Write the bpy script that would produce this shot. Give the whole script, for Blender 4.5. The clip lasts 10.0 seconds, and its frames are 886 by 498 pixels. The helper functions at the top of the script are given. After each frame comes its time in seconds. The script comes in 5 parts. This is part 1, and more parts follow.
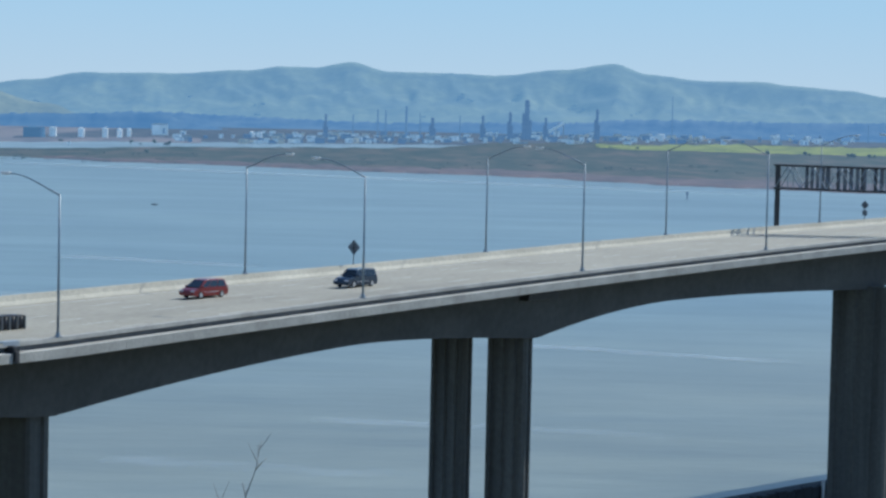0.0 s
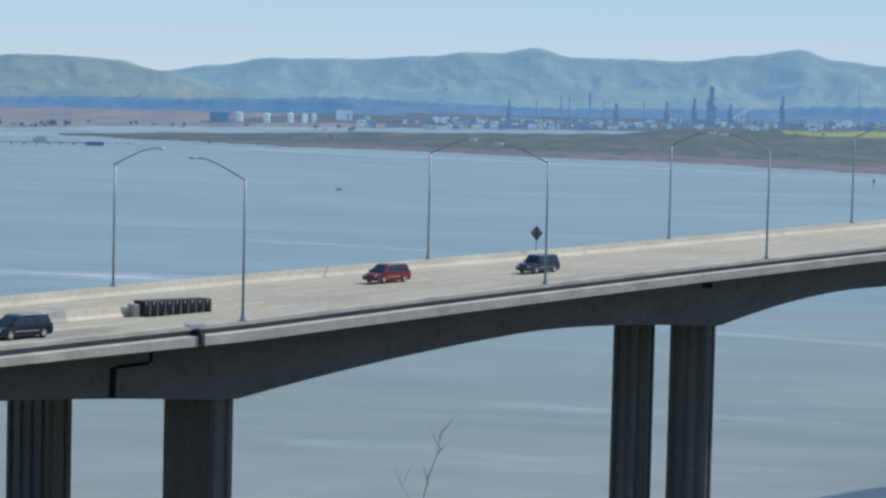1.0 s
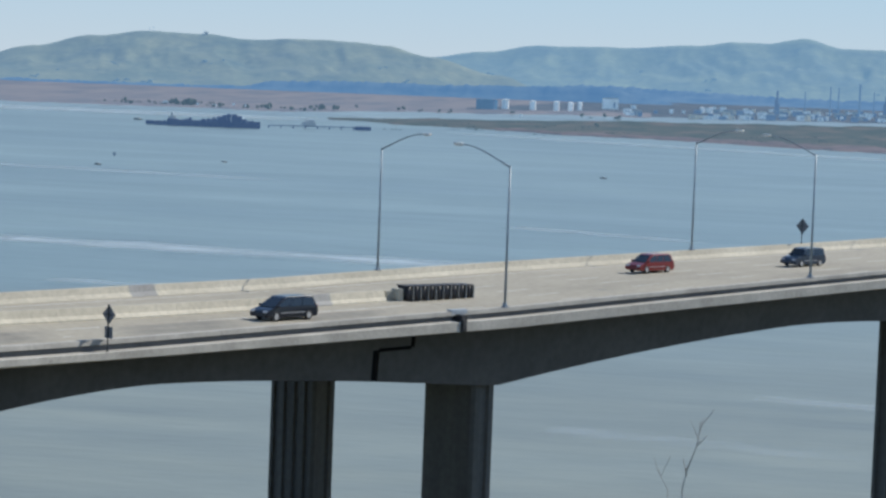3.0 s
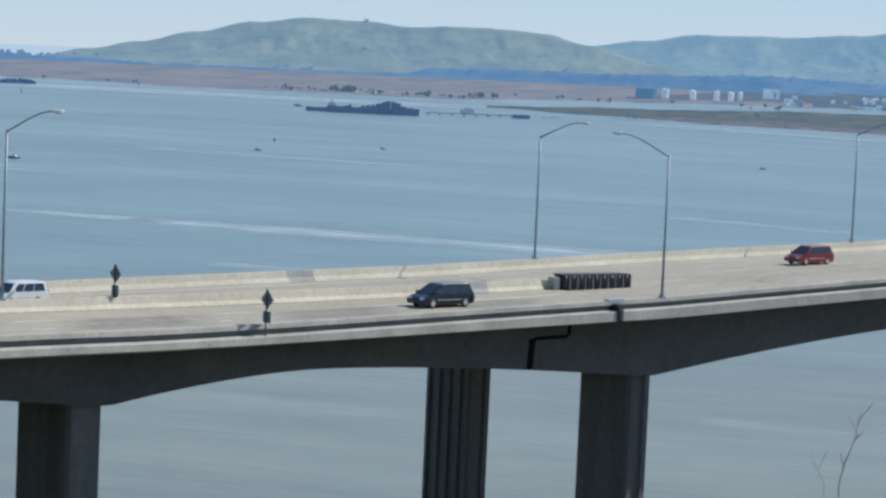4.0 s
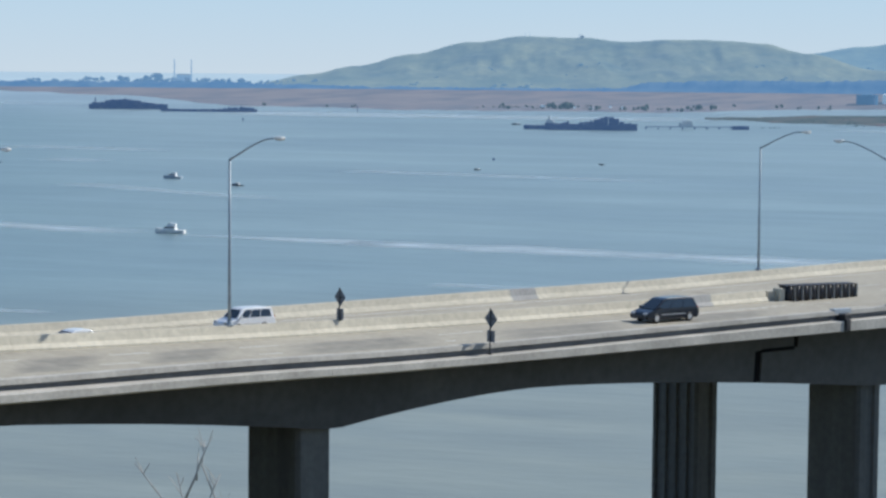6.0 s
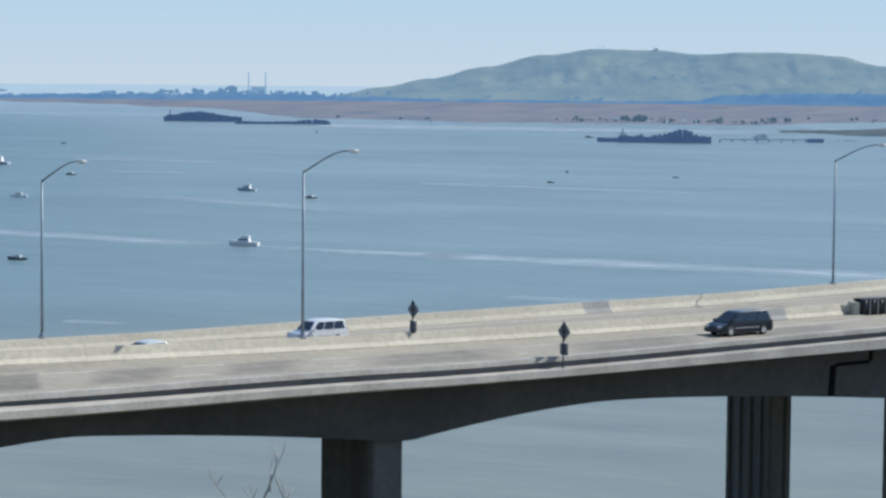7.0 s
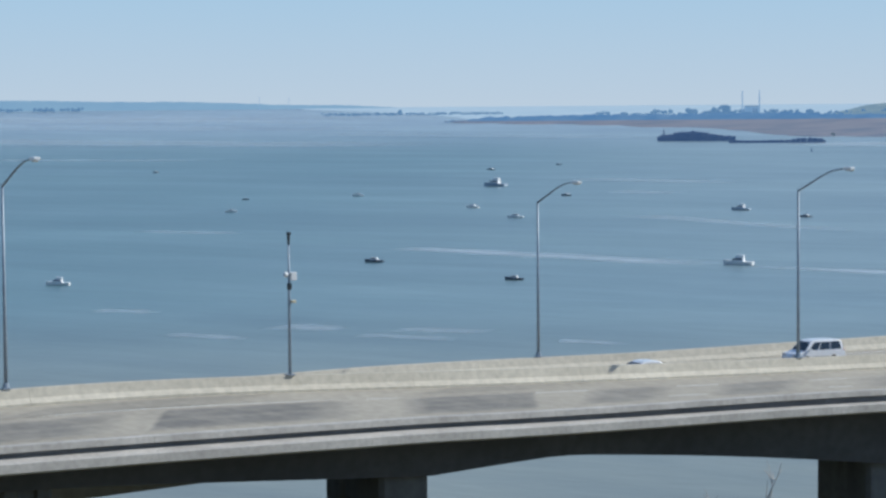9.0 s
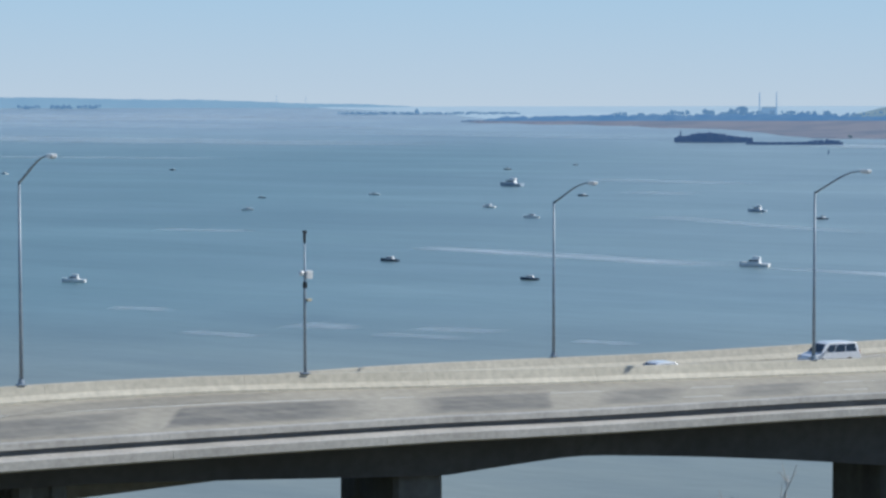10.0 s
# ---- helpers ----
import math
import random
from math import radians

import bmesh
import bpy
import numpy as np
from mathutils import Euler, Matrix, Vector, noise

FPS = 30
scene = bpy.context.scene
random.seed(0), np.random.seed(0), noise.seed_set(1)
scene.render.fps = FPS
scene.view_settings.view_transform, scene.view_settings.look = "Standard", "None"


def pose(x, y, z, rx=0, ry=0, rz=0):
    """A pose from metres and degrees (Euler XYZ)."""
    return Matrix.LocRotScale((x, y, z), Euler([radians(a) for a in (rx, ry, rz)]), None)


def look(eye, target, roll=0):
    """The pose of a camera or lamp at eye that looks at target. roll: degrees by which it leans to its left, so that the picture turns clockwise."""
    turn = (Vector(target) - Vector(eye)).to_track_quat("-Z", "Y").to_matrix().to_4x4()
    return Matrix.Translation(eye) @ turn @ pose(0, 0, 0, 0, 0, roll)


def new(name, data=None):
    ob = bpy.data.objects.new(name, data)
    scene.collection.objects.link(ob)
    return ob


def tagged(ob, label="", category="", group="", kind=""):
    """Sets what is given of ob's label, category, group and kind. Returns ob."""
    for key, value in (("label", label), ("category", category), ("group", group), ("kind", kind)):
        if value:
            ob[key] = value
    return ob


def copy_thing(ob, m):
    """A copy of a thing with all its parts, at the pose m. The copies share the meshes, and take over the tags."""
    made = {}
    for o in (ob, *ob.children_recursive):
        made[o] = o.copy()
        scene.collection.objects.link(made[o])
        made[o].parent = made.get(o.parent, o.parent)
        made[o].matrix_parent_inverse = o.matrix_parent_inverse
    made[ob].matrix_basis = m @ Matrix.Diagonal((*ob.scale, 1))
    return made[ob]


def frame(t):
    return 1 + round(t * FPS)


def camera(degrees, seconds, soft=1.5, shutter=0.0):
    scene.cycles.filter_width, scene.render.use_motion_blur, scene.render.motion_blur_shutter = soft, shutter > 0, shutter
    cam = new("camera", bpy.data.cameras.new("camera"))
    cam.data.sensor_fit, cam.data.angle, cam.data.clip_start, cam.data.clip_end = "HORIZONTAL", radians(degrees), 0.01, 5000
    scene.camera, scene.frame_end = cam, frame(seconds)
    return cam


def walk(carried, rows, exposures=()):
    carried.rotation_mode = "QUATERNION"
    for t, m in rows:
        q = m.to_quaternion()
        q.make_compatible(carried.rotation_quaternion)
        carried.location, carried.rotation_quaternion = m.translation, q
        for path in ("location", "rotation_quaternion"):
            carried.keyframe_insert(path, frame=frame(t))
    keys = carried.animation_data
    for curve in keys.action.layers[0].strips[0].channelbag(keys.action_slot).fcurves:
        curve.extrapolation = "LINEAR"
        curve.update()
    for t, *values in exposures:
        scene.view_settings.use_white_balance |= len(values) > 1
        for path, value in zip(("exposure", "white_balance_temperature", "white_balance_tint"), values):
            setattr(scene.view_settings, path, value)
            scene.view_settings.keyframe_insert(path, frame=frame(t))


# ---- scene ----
# The camera stands on a hillside and turns to the left.
EYE = 50.0
# <path>
LENS = 20.944
# seconds, turn to the right, tilt, lean (degrees)
TURNS = [
    (0, 0.013, -3.075, 1.289),
    (0.2, -1.188, -3.214, 1.208),
    (0.5, -2.976, -3.349, 1.183),
    (0.8, -3.885, -3.455, 1.397),
    (1, -4.347, -3.515, 1.400),
    (1.2, -4.571, -3.612, 2.223),
    (1.5, -4.673, -3.797, 2.226),
    (2, -5.888, -3.722, 2.047),
    (2.2, -6.605, -3.586, 2.264),
    (2.5, -7.098, -3.630, 2.708),
    (2.8, -8.933, -3.861, 2.530),
    (3, -10.634, -3.989, 2.189),
    (3.2, -11.625, -4.056, 2.329),
    (4.3, -15.674, -4.528, 1.672),
    (4.5, -16.570, -4.614, 0.946),
    (4.8, -17.630, -4.767, 1.611),
    (5, -18.310, -4.748, 1.208),
    (5.2, -18.897, -4.724, 1.031),
    (5.5, -19.449, -4.480, 0.696),
    (5.7, -19.501, -4.313, 0.570),
    (6.8, -20.950, -3.893, 0.528),
    (7, -21.461, -3.868, 0.526),
    (7.5, -24.301, -3.866, -0.017),
    (8, -26.459, -3.571, -0.340),
    (8.2, -27.465, -3.529, -0.198),
    (8.5, -29.252, -3.448, -0.298),
    (8.8, -31.592, -3.439, -0.486),
    (9, -33.254, -3.401, -0.462),
    (9.5, -33.940, -3.268, 0.142),
    (10, -33.635, -3.411, -0.080)]
# </path>
cam = camera(LENS, 10.0, soft=2.7)
walk(cam, [(t, pose(0, 0, EYE, 0, 0, -a) @ pose(0, 0, 0, 90 + b) @ pose(0, 0, 0, 0, 0, c)) for t, a, b, c in TURNS],
     [(0, 0.5, 5860, 4), (0.5, 0.54, 6220, 6), (1.0, 0.58, 6400, 8), (2.5, 0.57, 6560, 8), (3.2, 0.54, 6530, 8), (4.5, 0.62, 6450, 8), (5.5, 0.62, 6440, 8), (7.5, 0.56, 6300, 8), (8.0, 0.49, 6240, 8), (8.5, 0.46, 6190, 8), (9, 0.44, 6150, 8), (10, 0.44, 6150, 8)])

# ---- daylight ----
SUN_AZ, SUN_EL = 48.3, 38.5
world = bpy.data.worlds.new("sky")
scene.world = world
world.use_nodes = True
wn = world.node_tree
sky = wn.nodes.new("ShaderNodeTexSky")
sky.sky_type, sky.sun_disc = "NISHITA", False
sky.sun_elevation, sky.sun_rotation = radians(SUN_EL), radians(SUN_AZ)
sky.altitude, sky.air_density, sky.dust_density, sky.ozone_density = 0.0, 1.0, 0.0, 4.0
# spring haze: the sky pales towards the horizon
co = wn.nodes.new("ShaderNodeTexCoord")
sep = wn.nodes.new("ShaderNodeSeparateXYZ")
wn.links.new(co.outputs["Generated"], sep.inputs[0])
haze = wn.nodes.new("ShaderNodeValToRGB")
for k, (p, c) in enumerate(((0.0, (0.53, 0.62, 0.71)), (0.05, (0.41, 0.585, 0.74)), (0.35, (0.20, 0.36, 0.66)))):
    if k > 1:
        haze.color_ramp.elements.new(p)
    haze.color_ramp.elements[k].position, haze.color_ramp.elements[k].color = p, (*c, 1)
wn.links.new(sep.outputs[2], haze.inputs[0])
lift = wn.nodes.new("ShaderNodeVectorMath")
lift.operation = "SCALE"
lift.inputs["Scale"].default_value = 7.2
wn.links.new(haze.outputs[0], lift.inputs[0])
share = wn.nodes.new("ShaderNodeMapRange")
share.inputs["From Min"].default_value, share.inputs["From Max"].default_value = 0.1, 0.5
share.inputs["To Min"].default_value, share.inputs["To Max"].default_value = 0.0, 1.0
wn.links.new(sep.outputs[2], share.inputs["Value"])
blend = wn.nodes.new("ShaderNodeMix")
blend.data_type = "RGBA"
wn.links.new(share.outputs[0], blend.inputs[0])
wn.links.new(lift.outputs[0], blend.inputs[6])
wn.links.new(sky.outputs[0], blend.inputs[7])
wn.links.new(blend.outputs[2], wn.nodes["Background"].inputs[0])
wn.nodes["Background"].inputs[1].default_value = 0.10
sun = new("sun", bpy.data.lights.new("sun", "SUN"))
sun.data.energy, sun.data.angle, sun.data.color = 3.4, radians(0.53), (1.0, 0.94, 0.85)
a, e = radians(SUN_AZ), radians(SUN_EL)
sun.matrix_world = look((0, 0, 0), (-math.sin(a) * math.cos(e), -math.cos(a) * math.cos(e), -math.sin(e)))


# ---- materials ----
def material(name, rough=0.8, metal=0.0):
    m = bpy.data.materials.new(name)
    m.use_nodes = True
    b = m.node_tree.nodes["Principled BSDF"]
    b.inputs["Roughness"].default_value, b.inputs["Metallic"].default_value = rough, metal
    return m, m.node_tree, b


def node(nt, kind, **values):
    n = nt.nodes.new(kind)
    for key, v in values.items():
        n.inputs[key.replace("_", " ")].default_value = v
    return n


def where(nt, scale=(1, 1, 1), turn=0):
    g = nt.nodes.new("ShaderNodeNewGeometry")
    m = nt.nodes.new("ShaderNodeMapping")
    m.inputs["Scale"].default_value = scale
    m.inputs["Rotation"].default_value = (0, 0, radians(turn))
    nt.links.new(g.outputs["Position"], m.inputs["Vector"])
    return m.outputs[0]


def noise_tex(nt, vec, scale, detail=4.0, rough=0.55):
    n = node(nt, "ShaderNodeTexNoise", Scale=scale, Detail=detail, Roughness=rough)
    nt.links.new(vec, n.inputs["Vector"])
    return n.outputs["Fac"]


def ramp(nt, fac, *stops):
    r = nt.nodes.new("ShaderNodeValToRGB")
    while len(r.color_ramp.elements) < len(stops):
        r.color_ramp.elements.new(0.5)
    for el, (p, c) in zip(r.color_ramp.elements, stops):
        el.position, el.color = p, (*c, 1)
    nt.links.new(fac, r.inputs[0])
    return r.outputs[0]


def mixed(nt, fac, c1, c2, mode="MIX"):
    m = nt.nodes.new("ShaderNodeMix")
    m.data_type, m.blend_type = "RGBA", mode
    for sock, v in ((m.inputs[0], fac), (m.inputs[6], c1), (m.inputs[7], c2)):
        if isinstance(v, (int, float)):
            sock.default_value = v
        elif isinstance(v, tuple):
            sock.default_value = (*v, 1)
        else:
            nt.links.new(v, sock)
    return m.outputs[2]


def bump(nt, b, height, strength, distance):
    n = node(nt, "ShaderNodeBump", Strength=strength, Distance=distance)
    nt.links.new(height, n.inputs["Height"])
    nt.links.new(n.outputs[0], b.inputs["Normal"])


def rough_paint(name, c1, c2, big=0.15, small=3.0, rough=0.85, metal=0.0, stretch=(1, 1, 1), relief=0.25, spread=(0.3, 0.7)):
    """Two-scale surface: broad stains and fine grain."""
    m, nt, b = material(name, rough, metal)
    vec = where(nt, stretch)
    broad = ramp(nt, noise_tex(nt, vec, big), (spread[0], c1), (spread[1], c2))
    fine = ramp(nt, noise_tex(nt, where(nt), small, 6), (0.25, (0.8, 0.8, 0.8)), (0.75, (1.12, 1.12, 1.12)))
    nt.links.new(mixed(nt, 1.0, broad, fine, "MULTIPLY"), b.inputs["Base Color"])
    if relief:
        bump(nt, b, noise_tex(nt, where(nt), small * 3, 5), relief, 0.02)
    return m


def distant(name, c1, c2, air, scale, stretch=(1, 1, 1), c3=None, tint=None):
    """Far backdrop; bluish emission stands for the light of kilometres of air."""
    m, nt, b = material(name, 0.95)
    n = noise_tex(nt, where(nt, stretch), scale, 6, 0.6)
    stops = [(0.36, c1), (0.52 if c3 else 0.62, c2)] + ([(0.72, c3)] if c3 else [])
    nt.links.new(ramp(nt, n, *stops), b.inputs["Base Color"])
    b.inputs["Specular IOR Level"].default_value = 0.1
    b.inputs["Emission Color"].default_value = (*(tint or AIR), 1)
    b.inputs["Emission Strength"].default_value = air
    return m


# colour of the emission that stands for haze
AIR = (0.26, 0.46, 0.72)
CONCRETE = rough_paint("concrete", (0.44, 0.408, 0.33), (0.55, 0.512, 0.418), 0.12, 2.5)
PARAPET = rough_paint("parapet_concrete", (0.33, 0.315, 0.285), (0.48, 0.46, 0.42), 0.35, 4.0)
# pale concrete darkened: the deck's shade is put into these two base colours
GIRDER = rough_paint("shaded_girder_concrete", (0.062, 0.062, 0.061), (0.10, 0.098, 0.094), 0.1, 1.5, stretch=(1, 1, 2))
COLUMN = rough_paint("shaded_column_concrete", (0.08, 0.08, 0.076), (0.155, 0.155, 0.146), 0.5, 2.0, stretch=(1, 1, 0.05))
ROAD = rough_paint("road_concrete", (0.305, 0.281, 0.225), (0.395, 0.364, 0.292), 0.09, 1.6, spread=(0.25, 0.8))
STEEL = rough_paint("galvanised_steel", (0.21, 0.26, 0.31), (0.31, 0.36, 0.41), 2.0, 20.0, 0.5, 0.25, relief=0)
DARK_STEEL = rough_paint("dark_steel", (0.03, 0.035, 0.04), (0.06, 0.065, 0.07), 2.0, 20.0, 0.6, 0.3, relief=0)
RUBBER = rough_paint("black_rubber", (0.012, 0.012, 0.015), (0.03, 0.03, 0.035), 2.0, 20.0, 0.6, relief=0)
VOID_BLACK, _, _b = material("matt_black_joint", 1.0)
_b.inputs["Base Color"].default_value = (0.014, 0.014, 0.015, 1)
_b.inputs["Specular IOR Level"].default_value = 0.0
WHITE = rough_paint("white_paint", (0.7, 0.7, 0.68), (0.8, 0.8, 0.78), 1.0, 10.0, 0.4, relief=0)
# marsh, mud and yard: painted haze, a bluish emission over the ground colours
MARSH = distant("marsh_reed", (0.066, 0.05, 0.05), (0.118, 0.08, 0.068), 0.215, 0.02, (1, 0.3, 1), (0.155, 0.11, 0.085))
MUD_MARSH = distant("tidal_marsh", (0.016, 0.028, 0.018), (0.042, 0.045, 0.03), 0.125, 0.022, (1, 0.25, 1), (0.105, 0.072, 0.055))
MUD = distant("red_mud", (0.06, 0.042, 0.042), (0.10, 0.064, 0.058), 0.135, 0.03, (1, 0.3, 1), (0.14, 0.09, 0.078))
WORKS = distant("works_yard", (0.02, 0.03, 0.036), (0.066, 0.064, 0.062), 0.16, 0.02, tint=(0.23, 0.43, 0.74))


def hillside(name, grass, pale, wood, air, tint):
    """Spring grass with paler spurs and dark scrub in soft-edged stands; haze is put in as emission."""
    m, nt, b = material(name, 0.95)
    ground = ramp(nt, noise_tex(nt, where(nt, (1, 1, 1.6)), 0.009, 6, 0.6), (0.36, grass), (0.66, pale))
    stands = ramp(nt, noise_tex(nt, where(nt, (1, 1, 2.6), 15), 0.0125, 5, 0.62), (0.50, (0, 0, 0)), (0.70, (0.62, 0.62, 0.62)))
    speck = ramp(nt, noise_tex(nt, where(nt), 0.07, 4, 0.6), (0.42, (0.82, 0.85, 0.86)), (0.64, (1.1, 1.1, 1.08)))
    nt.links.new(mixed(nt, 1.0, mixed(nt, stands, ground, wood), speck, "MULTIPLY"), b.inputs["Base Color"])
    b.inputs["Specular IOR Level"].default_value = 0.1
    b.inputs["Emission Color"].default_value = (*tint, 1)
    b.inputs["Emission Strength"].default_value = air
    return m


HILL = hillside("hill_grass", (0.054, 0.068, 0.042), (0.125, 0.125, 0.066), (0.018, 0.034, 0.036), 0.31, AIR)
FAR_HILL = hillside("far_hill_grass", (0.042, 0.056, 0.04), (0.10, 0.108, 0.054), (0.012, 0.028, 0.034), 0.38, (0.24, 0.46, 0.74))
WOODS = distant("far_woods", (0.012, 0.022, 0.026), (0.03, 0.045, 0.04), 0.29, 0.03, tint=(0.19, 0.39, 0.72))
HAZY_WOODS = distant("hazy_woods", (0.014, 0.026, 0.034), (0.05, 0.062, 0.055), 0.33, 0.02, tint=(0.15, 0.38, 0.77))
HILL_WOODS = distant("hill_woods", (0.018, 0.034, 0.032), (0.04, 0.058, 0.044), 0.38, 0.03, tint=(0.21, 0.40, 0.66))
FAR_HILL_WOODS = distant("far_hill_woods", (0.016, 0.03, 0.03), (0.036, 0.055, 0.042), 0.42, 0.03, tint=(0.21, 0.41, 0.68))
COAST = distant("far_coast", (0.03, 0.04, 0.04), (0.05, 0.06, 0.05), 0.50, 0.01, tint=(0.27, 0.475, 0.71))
# haze emission close to the colour of the sky's horizon
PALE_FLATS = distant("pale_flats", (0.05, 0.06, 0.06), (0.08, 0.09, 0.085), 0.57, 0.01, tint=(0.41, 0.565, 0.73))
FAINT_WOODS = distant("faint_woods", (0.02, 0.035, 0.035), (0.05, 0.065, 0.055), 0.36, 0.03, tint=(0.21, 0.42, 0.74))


def water_material():
    m, nt, b = material("bay_water", 0.3)
    # long slicks, broad patches, fine ripples
    slicks = noise_tex(nt, where(nt, (0.24, 0.7, 1.0), 10), 0.018, 7, 0.66)
    broad = noise_tex(nt, where(nt, (0.5, 1.0, 1.0), -8), 0.005, 4, 0.55)
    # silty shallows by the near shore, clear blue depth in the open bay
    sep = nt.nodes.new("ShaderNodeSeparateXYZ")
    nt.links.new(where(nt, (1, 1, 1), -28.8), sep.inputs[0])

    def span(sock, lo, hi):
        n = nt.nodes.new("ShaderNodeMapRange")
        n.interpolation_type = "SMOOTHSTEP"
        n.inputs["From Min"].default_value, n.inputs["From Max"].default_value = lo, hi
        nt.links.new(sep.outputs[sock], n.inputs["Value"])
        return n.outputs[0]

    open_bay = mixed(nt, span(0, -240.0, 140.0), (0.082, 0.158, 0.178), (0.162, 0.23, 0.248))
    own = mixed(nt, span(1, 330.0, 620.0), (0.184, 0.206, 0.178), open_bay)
    # base colour paled far out, for sky reflection and haze near the horizon
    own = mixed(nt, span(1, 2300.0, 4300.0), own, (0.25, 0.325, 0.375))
    own = mixed(nt, 1.0, own, ramp(nt, slicks, (0.34, (0.94, 0.94, 0.95)), (0.55, (1, 1, 1)), (0.74, (1.18, 1.16, 1.13))), "MULTIPLY")
    own = mixed(nt, 1.0, own, ramp(nt, broad, (0.32, (0.84, 0.86, 0.88)), (0.7, (1.2, 1.17, 1.12))), "MULTIPLY")
    gusts = noise_tex(nt, where(nt, (0.22, 1.0, 1.0), 6), 0.07, 6, 0.6)
    own = mixed(nt, 1.0, own, ramp(nt, gusts, (0.34, (0.87, 0.88, 0.9)), (0.66, (1.15, 1.13, 1.1))), "MULTIPLY")
    chop = noise_tex(nt, where(nt, (0.2, 0.6, 1.0), 4), 0.35, 5, 0.65)
    own = mixed(nt, 1.0, own, ramp(nt, chop, (0.34, (0.92, 0.925, 0.93)), (0.66, (1.085, 1.08, 1.07))), "MULTIPLY")
    nt.links.new(own, b.inputs["Base Color"])
    nt.links.new(ramp(nt, slicks, (0.45, (0.32, 0.32, 0.32)), (0.75, (0.27, 0.27, 0.27))), b.inputs["Roughness"])
    b.inputs["IOR"].default_value = 1.33
    bump(nt, b, noise_tex(nt, where(nt, (0.55, 1.0, 1.0)), 0.35, 3, 0.5), 0.15, 0.5)
    return m


WATER = water_material()

# dark colour for the shade under the coping lip
RECESS_SHADE = rough_paint("recess_shade", (0.085, 0.09, 0.095), (0.13, 0.135, 0.14), 0.6, 5.0, 0.7, relief=0)
GREY_COAT = rough_paint("grey_coat", (0.27, 0.27, 0.26), (0.34, 0.34, 0.33), 0.5, 5.0)
PLATE = rough_paint("pale_plate", (0.33, 0.37, 0.41), (0.42, 0.46, 0.50), 1.0, 9.0, 0.5, 0.3, relief=0)
LINE = rough_paint("road_paint", (0.52, 0.51, 0.47), (0.66, 0.65, 0.61), 0.6, 6.0, relief=0)
SIGN_BACK = rough_paint("sign_back", (0.13, 0.145, 0.17), (0.19, 0.205, 0.23), 2.0, 12.0, 0.6, relief=0)
CREAM = rough_paint("cream_paint", (0.55, 0.5, 0.36), (0.65, 0.6, 0.45), 2.0, 12.0, 0.5, relief=0)
TIMBER = rough_paint("dark_timber", (0.012, 0.014, 0.018), (0.04, 0.042, 0.045), 0.8, 6.0, stretch=(1, 1, 0.2))
# ships and refinery: haze as emission, which also lifts their shaded faces
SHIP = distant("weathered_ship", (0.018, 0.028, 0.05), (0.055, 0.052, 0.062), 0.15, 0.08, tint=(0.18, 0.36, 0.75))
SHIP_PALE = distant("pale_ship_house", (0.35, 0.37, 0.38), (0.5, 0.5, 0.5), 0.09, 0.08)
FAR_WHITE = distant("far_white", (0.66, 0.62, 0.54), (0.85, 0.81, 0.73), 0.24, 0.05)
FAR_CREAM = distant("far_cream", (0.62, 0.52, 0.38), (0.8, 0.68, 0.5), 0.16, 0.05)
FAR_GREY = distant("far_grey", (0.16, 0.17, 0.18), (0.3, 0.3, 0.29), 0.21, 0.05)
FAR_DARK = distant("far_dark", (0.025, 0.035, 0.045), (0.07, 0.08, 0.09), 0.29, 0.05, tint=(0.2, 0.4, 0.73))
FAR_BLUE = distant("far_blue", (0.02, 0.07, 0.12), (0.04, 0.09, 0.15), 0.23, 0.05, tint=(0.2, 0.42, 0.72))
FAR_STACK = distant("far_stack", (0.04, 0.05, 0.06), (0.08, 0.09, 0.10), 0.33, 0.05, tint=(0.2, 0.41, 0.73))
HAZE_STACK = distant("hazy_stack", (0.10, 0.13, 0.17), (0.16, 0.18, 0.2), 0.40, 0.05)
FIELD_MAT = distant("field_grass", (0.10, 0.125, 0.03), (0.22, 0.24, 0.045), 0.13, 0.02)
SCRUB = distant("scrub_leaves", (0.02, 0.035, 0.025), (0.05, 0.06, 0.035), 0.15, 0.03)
TWIG = rough_paint("bare_twig", (0.30, 0.28, 0.25), (0.6, 0.57, 0.53), 8.0, 60.0, relief=0)
NAVY = rough_paint("dark_hull", (0.05, 0.07, 0.10), (0.09, 0.115, 0.145), 0.5, 3.0, 0.4, relief=0)
BLUE_HULL = rough_paint("pale_blue_hull", (0.30, 0.37, 0.44), (0.40, 0.47, 0.53), 0.5, 3.0, 0.4, relief=0)


def car_paint(name, c):
    m, nt, b = material(name, 0.28)
    flake = ramp(nt, noise_tex(nt, where(nt), 3.0, 3), (0.3, tuple(v * 0.85 for v in c)), (0.7, c))
    nt.links.new(flake, b.inputs["Base Color"])
    b.inputs["Coat Weight"].default_value, b.inputs["Coat Roughness"].default_value = 0.5, 0.04
    b.inputs["Specular IOR Level"].default_value = 0.3
    return m


RED_PAINT = car_paint("red_paint", (0.20, 0.014, 0.012))
BLUE_PAINT = car_paint("dark_blue_paint", (0.02, 0.035, 0.06))
BLACK_PAINT = car_paint("black_paint", (0.005, 0.007, 0.014))
WHITE_PAINT = car_paint("white_car_paint", (0.72, 0.73, 0.74))
CAR_GLASS, _, _b = material("car_glass", 0.05)
_b.inputs["Base Color"].default_value = (0.015, 0.02, 0.025, 1)
_b.inputs["Specular IOR Level"].default_value = 0.8
GLASS, _, _b = material("lamp_glass", 0.15)
_b.inputs["Base Color"].default_value = (0.6, 0.62, 0.62, 1)
